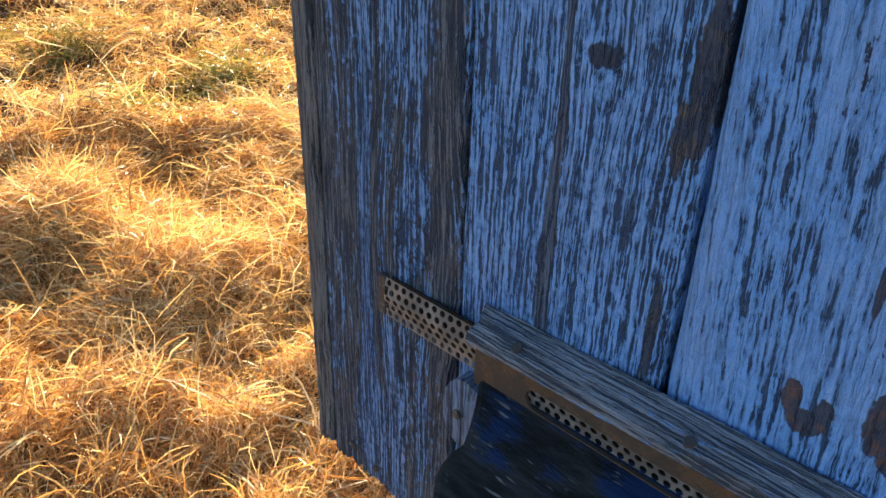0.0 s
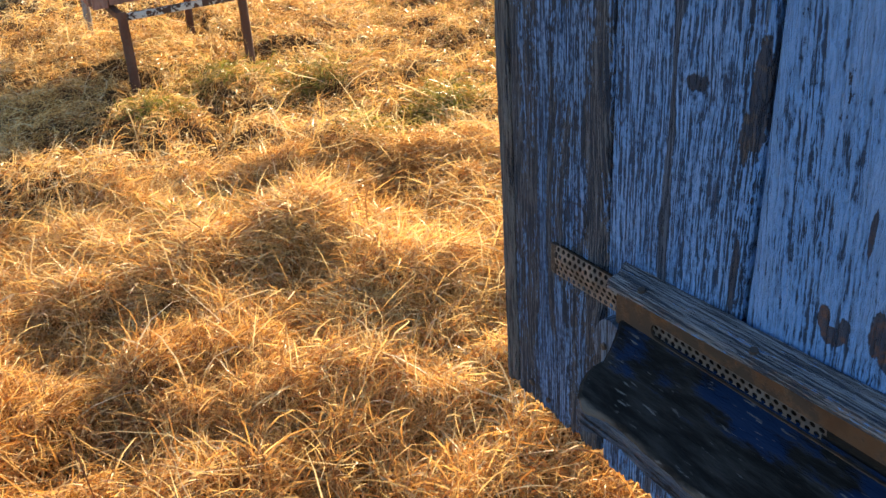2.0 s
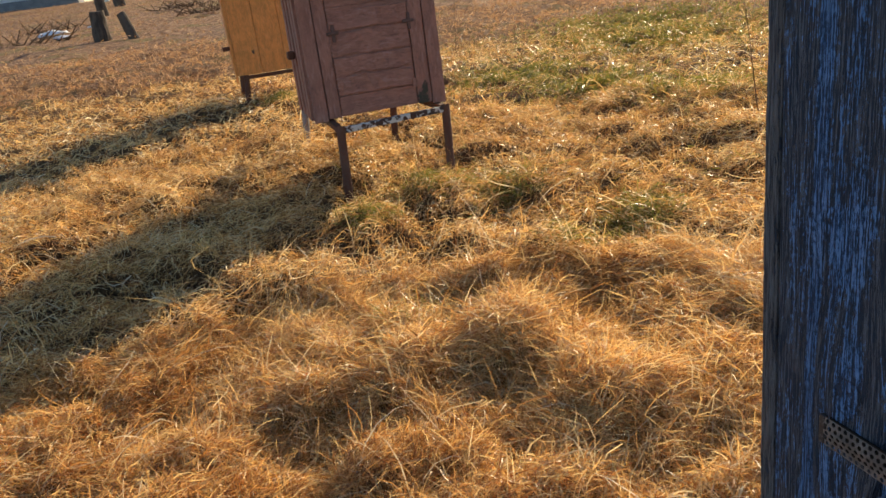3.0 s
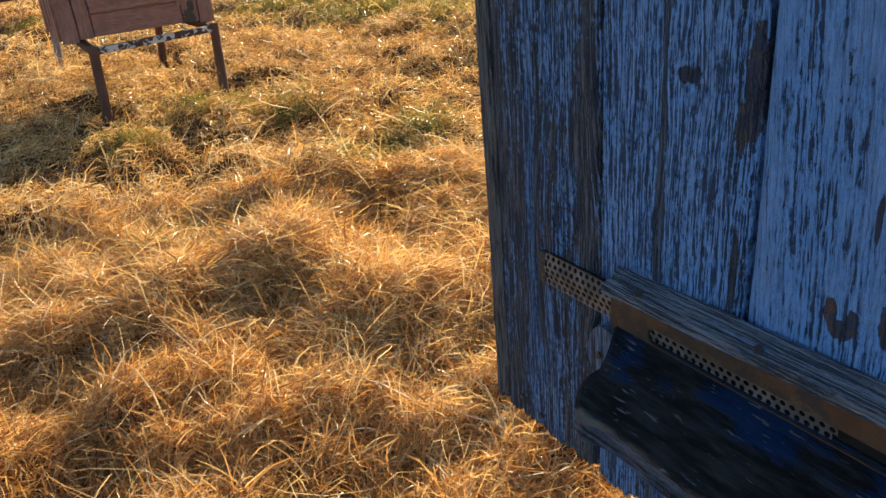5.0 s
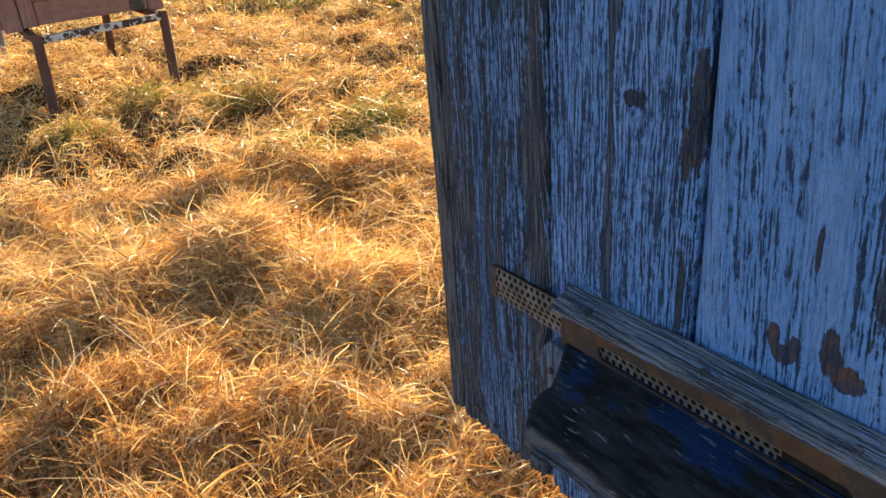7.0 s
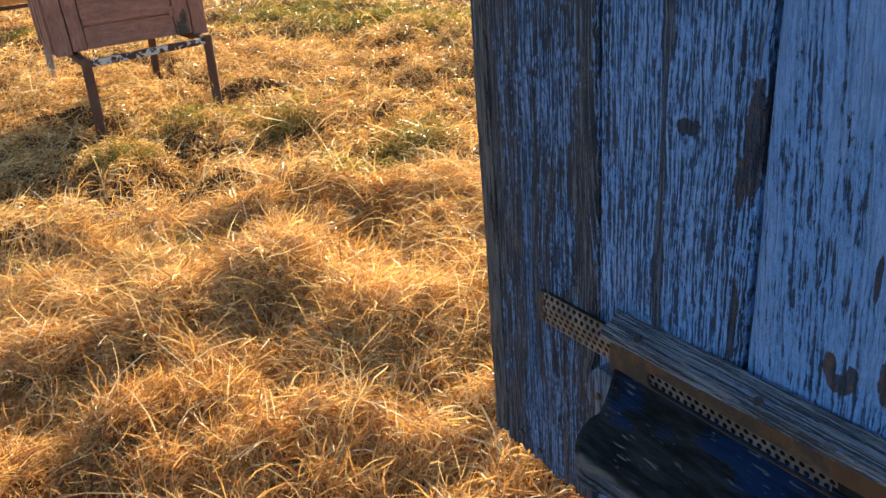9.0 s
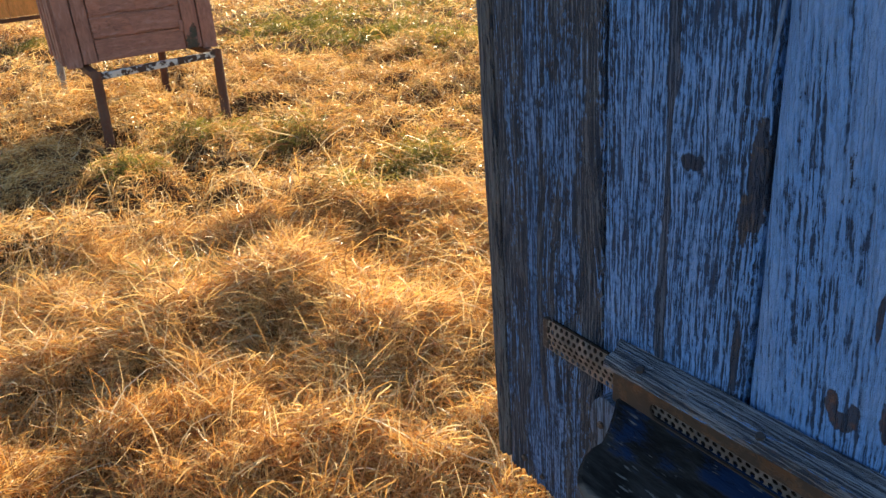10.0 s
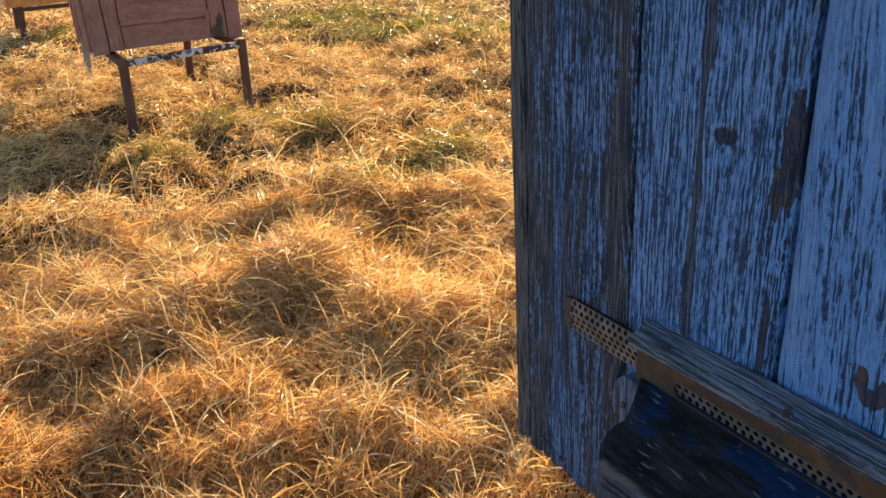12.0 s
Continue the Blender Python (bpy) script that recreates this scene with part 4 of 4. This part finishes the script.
# ---------------------------------------------------------------- pink hive: its front looks along +x, local x runs along the front
def pink_hive():
    ob = thing("beehive", -3.405, 0.142, 0.327, "dull pink painted beehive with a plank door", "beehive", 88.5, "beehives")
    w, d, h = 0.652, 0.56, 0.66
    # the front faces local -y
    part("front_wall", box(0.0, w, 0.012, 0.035, 0.0, h, 0.002), mat_pink_h, ob)
    part("back_wall", box(0.0, w, d - 0.025, d, 0.0, h), mat_pink, ob)
    for sx in (0.0, w - 0.025):
        part("side_wall", box(sx, sx + 0.025, 0.037, d - 0.027, 0.0, h), mat_pink, ob)
    # unseen roof, stretched right and back to widen the shadow on the grass
    part("unseen_roof", box(-0.10, w + 0.18, -0.10, d + 0.15, h + 0.001, h + 0.10, 0.006), mat_pink, ob)
    for a, b in ((-0.012, 0.055), (w - 0.055, w + 0.012)):
        part("corner_trim", box(a, b, -0.012, 0.011, -0.01, h - 0.002, 0.004, 0.002, 8), mat_pink, ob)
    for a, b, m in ((0.060, 0.120, mat_pink), (w - 0.130, w - 0.060, mat_pink_stained)):
        part("stile", box(a, b, -0.006, 0.011, 0.0, h - 0.002, 0.003, 0.002, 8, 3), m, ob)
    part("lower_rail", box(0.124, w - 0.134, 0.0, 0.011, 0.002, 0.098, 0.003, 0.002, 8, 5), mat_pink_h, ob)
    door = part("door", box(0.124, w - 0.134, 0.000, 0.011, 0.100, 0.52, 0.002), mat_pink_h, ob)
    z = 0.104
    for k, hgt in enumerate((0.098, 0.092, 0.118, 0.098)):
        part("slat", box(0.122, w - 0.136, -0.010, -0.001, z, z + hgt - 0.010, 0.005, 0.009, 12, 11 + k), mat_pink_h, door)
        z += hgt
    part("upper_rail", box(0.124, w - 0.134, 0.0, 0.011, 0.522, h - 0.004, 0.003), mat_pink_h, ob)
    for x0, z0 in ((0.110, 0.395), (w - 0.165, 0.405)):
        part("latch", merge(box(x0, x0 + 0.060, -0.022, -0.011, z0, z0 + 0.014, 0.003), box(x0 + 0.025, x0 + 0.042, -0.020, -0.009, z0 - 0.034, z0 + 0.046, 0.003)), mat_latch, ob, "dark turn latch")
    part("hinge", box(w - 0.150, w - 0.130, -0.014, -0.007, 0.085, 0.135, 0.003), mat_pink, ob)
    for y0 in (0.05, 0.16, 0.30, 0.44):
        part("side_batten", box(-0.022, -0.001, y0, y0 + 0.07, -0.004, h - 0.004, 0.004, 0.002, 8, 7), mat_pink, ob)
    part("knob", box(-0.062, -0.023, 0.26, 0.31, 0.285, 0.325, 0.010), mat_rust, ob, "dark iron knob")
    return ob


pink_hive()


def yellow_hive():
    ob = thing("beehive", -6.50, 0.010, 0.280, "ochre yellow beehive on a steel stand", "beehive", 90.0, "beehives")
    w, d, h = 0.62, 0.52, 0.70
    for k in range(3):
        a = k * w / 3
        part("board", box(a + 0.0015, a + w / 3 - 0.0015, 0.0, 0.022, 0.0, h, 0.003, 0.001, 6, k), mat_yellow, ob)
    part("back_wall", box(0.0, w, d - 0.02, d, 0.0, h), mat_yellow, ob)
    for sx in (0.0, w - 0.022):
        part("side_wall", box(sx, sx + 0.022, 0.024, d - 0.022, 0.0, h), mat_yellow, ob)
    # unseen roof, its overhang guessed
    part("unseen_roof", box(-0.06, w + 0.06, -0.06, d + 0.06, h + 0.001, h + 0.07, 0.006), mat_yellow, ob)
    part("corner_trim", box(-0.020, -0.001, 0.0, 0.05, -0.05, h, 0.004, 0.003, 8, 2), mat_yellow, ob)
    part("knob", box(-0.07, -0.001, 0.20, 0.24, 0.20, 0.235, 0.008), mat_rust, ob, "dark iron handle")
    return ob


yellow_hive()


# ---------------------------------------------------------------- far yard
def far_yard():
    gz = lambda x, y: float(GROUND(x, y))
    for x, y, h, r, lean, lab in ((-17.0, -1.74, 0.62, 0.15, 0.02, "dark weathered tree stump"), (-16.5, -1.13, 0.52, 0.09, -0.14, "thin crooked dark stump")):
        st = thing("tree_stump", x, y, gz(x, y) - 0.05, lab, "stump")
        bm = tube((0, 0, 0), (lean * 0.5, lean, h), r * 1.2, r * 0.9, 14)
        bmesh.ops.subdivide_edges(bm, edges=[e for e in bm.edges if abs(e.verts[0].co.z - e.verts[1].co.z) > h * 0.5], cuts=6)
        for v in bm.verts:
            v.co += 0.03 * noise.noise_vector(v.co * 5)
        part("trunk", bm, mat_bark, st)
    for x, y, r in ((-33.0, -2.0, 0.22), (-27.0, -2.25, 0.16)):
        tr = thing("tree", x, y, gz(x, y) - 0.1, "bare leafless tree with a dark trunk", "tree")
        part("trunk", tube((0, 0, 0), (0.2, -0.35, 4.5), r, r * 0.6, 12), mat_bark, tr)
        for k in range(6):
            a = k * 1.05
            part("branch", tube((0.16, -0.28, 3.2 + 0.2 * k), (0.2 + 1.6 * math.cos(a), -0.3 + 1.6 * math.sin(a), 5.0 + 0.25 * k), r * 0.35, r * 0.1, 7), mat_bark, tr)
    bx, by = -44.0, -9.0
    house = thing("farm_building", bx, by, gz(bx, by) - 0.1, "long whitewashed farm building, foot shadow made as a grey strip", "building")
    part("wall", box(-3.0, 0.0, -14.0, 4.6, 0.5, 3.2, 0.02), mat_wall_far, house)
    # grey strip stands for the shadow along the wall's base
    part("foot_shade", box(-3.0, 0.05, -14.0, 4.65, -0.3, 0.499, 0.02), mat_grey_far, house)
    roof = bmesh.new()
    q = [roof.verts.new(p) for p in ((0.4, -14.3, 3.2), (0.4, 4.9, 3.2), (-1.5, 4.9, 4.6), (-1.5, -14.3, 4.6), (-3.4, -14.3, 3.2), (-3.4, 4.9, 3.2))]
    for f in ((0, 1, 2, 3), (3, 2, 5, 4), (1, 5, 2), (0, 3, 4), (0, 4, 5, 1)):
        roof.faces.new([q[i] for i in f])
    part("roof", roof, mat_grey_far, house)
    px, py = -40.0, -2.95
    pil = thing("gate_post", px, py, gz(px, py) - 0.1, "bright whitewashed masonry gate post", "post")
    part("shaft", box(-0.22, 0.22, -0.22, 0.22, 0, 2.2, 0.02), mat_pillar, pil)
    part("cap", box(-0.27, 0.27, -0.27, 0.27, 2.201, 2.3, 0.02), mat_pillar, pil)
    fx, fy = -42.0, 1.6
    fen = thing("fence", fx, fy, gz(fx, fy) - 0.1, "faded green board fence", "fence")
    for k in range(14):
        part("slat", box(-0.02, 0.02, -1.8 + k * 0.24, -1.8 + k * 0.24 + 0.2, 0, 1.2 + 0.05 * (k % 3), 0.01), mat_greenfence, fen)
    for x, y, s in ((-20.5, -3.0, 0.22), (-19.6, -2.75, 0.14), (-21.8, -2.2, 0.12)):
        li = thing("litter", x, y, gz(x, y), "pale crumpled scrap lying on the grass", "litter")
        bm = bmesh.new()
        bmesh.ops.create_icosphere(bm, subdivisions=2, radius=s)
        for v in bm.verts:
            v.co = Vector((v.co.x * 1.6, v.co.y * 1.6, abs(v.co.z) * 0.35)) + 0.35 * s * noise.noise_vector(v.co * 7)
        part("scrap", bm, mat_litter, li)
    for x, y, s in ((-19.0, -3.4, 0.5), (-22.5, -3.1, 0.6), (-21.5, 0.6, 0.55), (-25.0, 0.0, 0.5)):
        hp = thing("brush_heap", x, y, gz(x, y), "low heap of dark dry brushwood", "heap")
        bm = bmesh.new()
        for k in range(40):
            a, b = random.uniform(0, 6.28), random.uniform(0.1, 1)
            c = Vector((b * s * math.cos(a), b * s * 1.8 * math.sin(a), 0.02))
            dd = Vector((random.uniform(-0.5, 0.5), random.uniform(-0.5, 0.5), random.uniform(0.05, 0.35)))
            t = tube(c, c + dd, 0.018, 0.006, 5)
            me = bpy.data.meshes.new("t")
            t.to_mesh(me)
            bm.from_mesh(me)
            bpy.data.meshes.remove(me)
            t.free()
        part("twigs", bm, mat_weed, hp)
    for x, y, h, lx in ((-7.68, 2.35, 0.75, 0.05), (-2.853, 2.308, 0.62, -0.06)):
        wd = thing("weed_stalk", x, y, gz(x, y) - 0.01, "single tall dry brown weed stalk", "weed")
        last = Vector((0, 0, 0))
        bm = bmesh.new()
        segs = []
        for k in range(1, 7):
            p = Vector((lx * k / 6 + random.uniform(-0.006, 0.006), lx * 0.8 * k / 6 + random.uniform(-0.006, 0.006), h * k / 6))
            segs.append(tube(last, p, 0.0048 - 0.0005 * k, 0.0048 - 0.0005 * (k + 1), 6))
            if k in (3, 5):
                segs.append(tube(p, p + Vector((0.03, -0.05, 0.09)), 0.0022, 0.001, 5))
            last = p
        bm.free()
        part("stem", merge(*segs), mat_weed, wd)


far_yard()
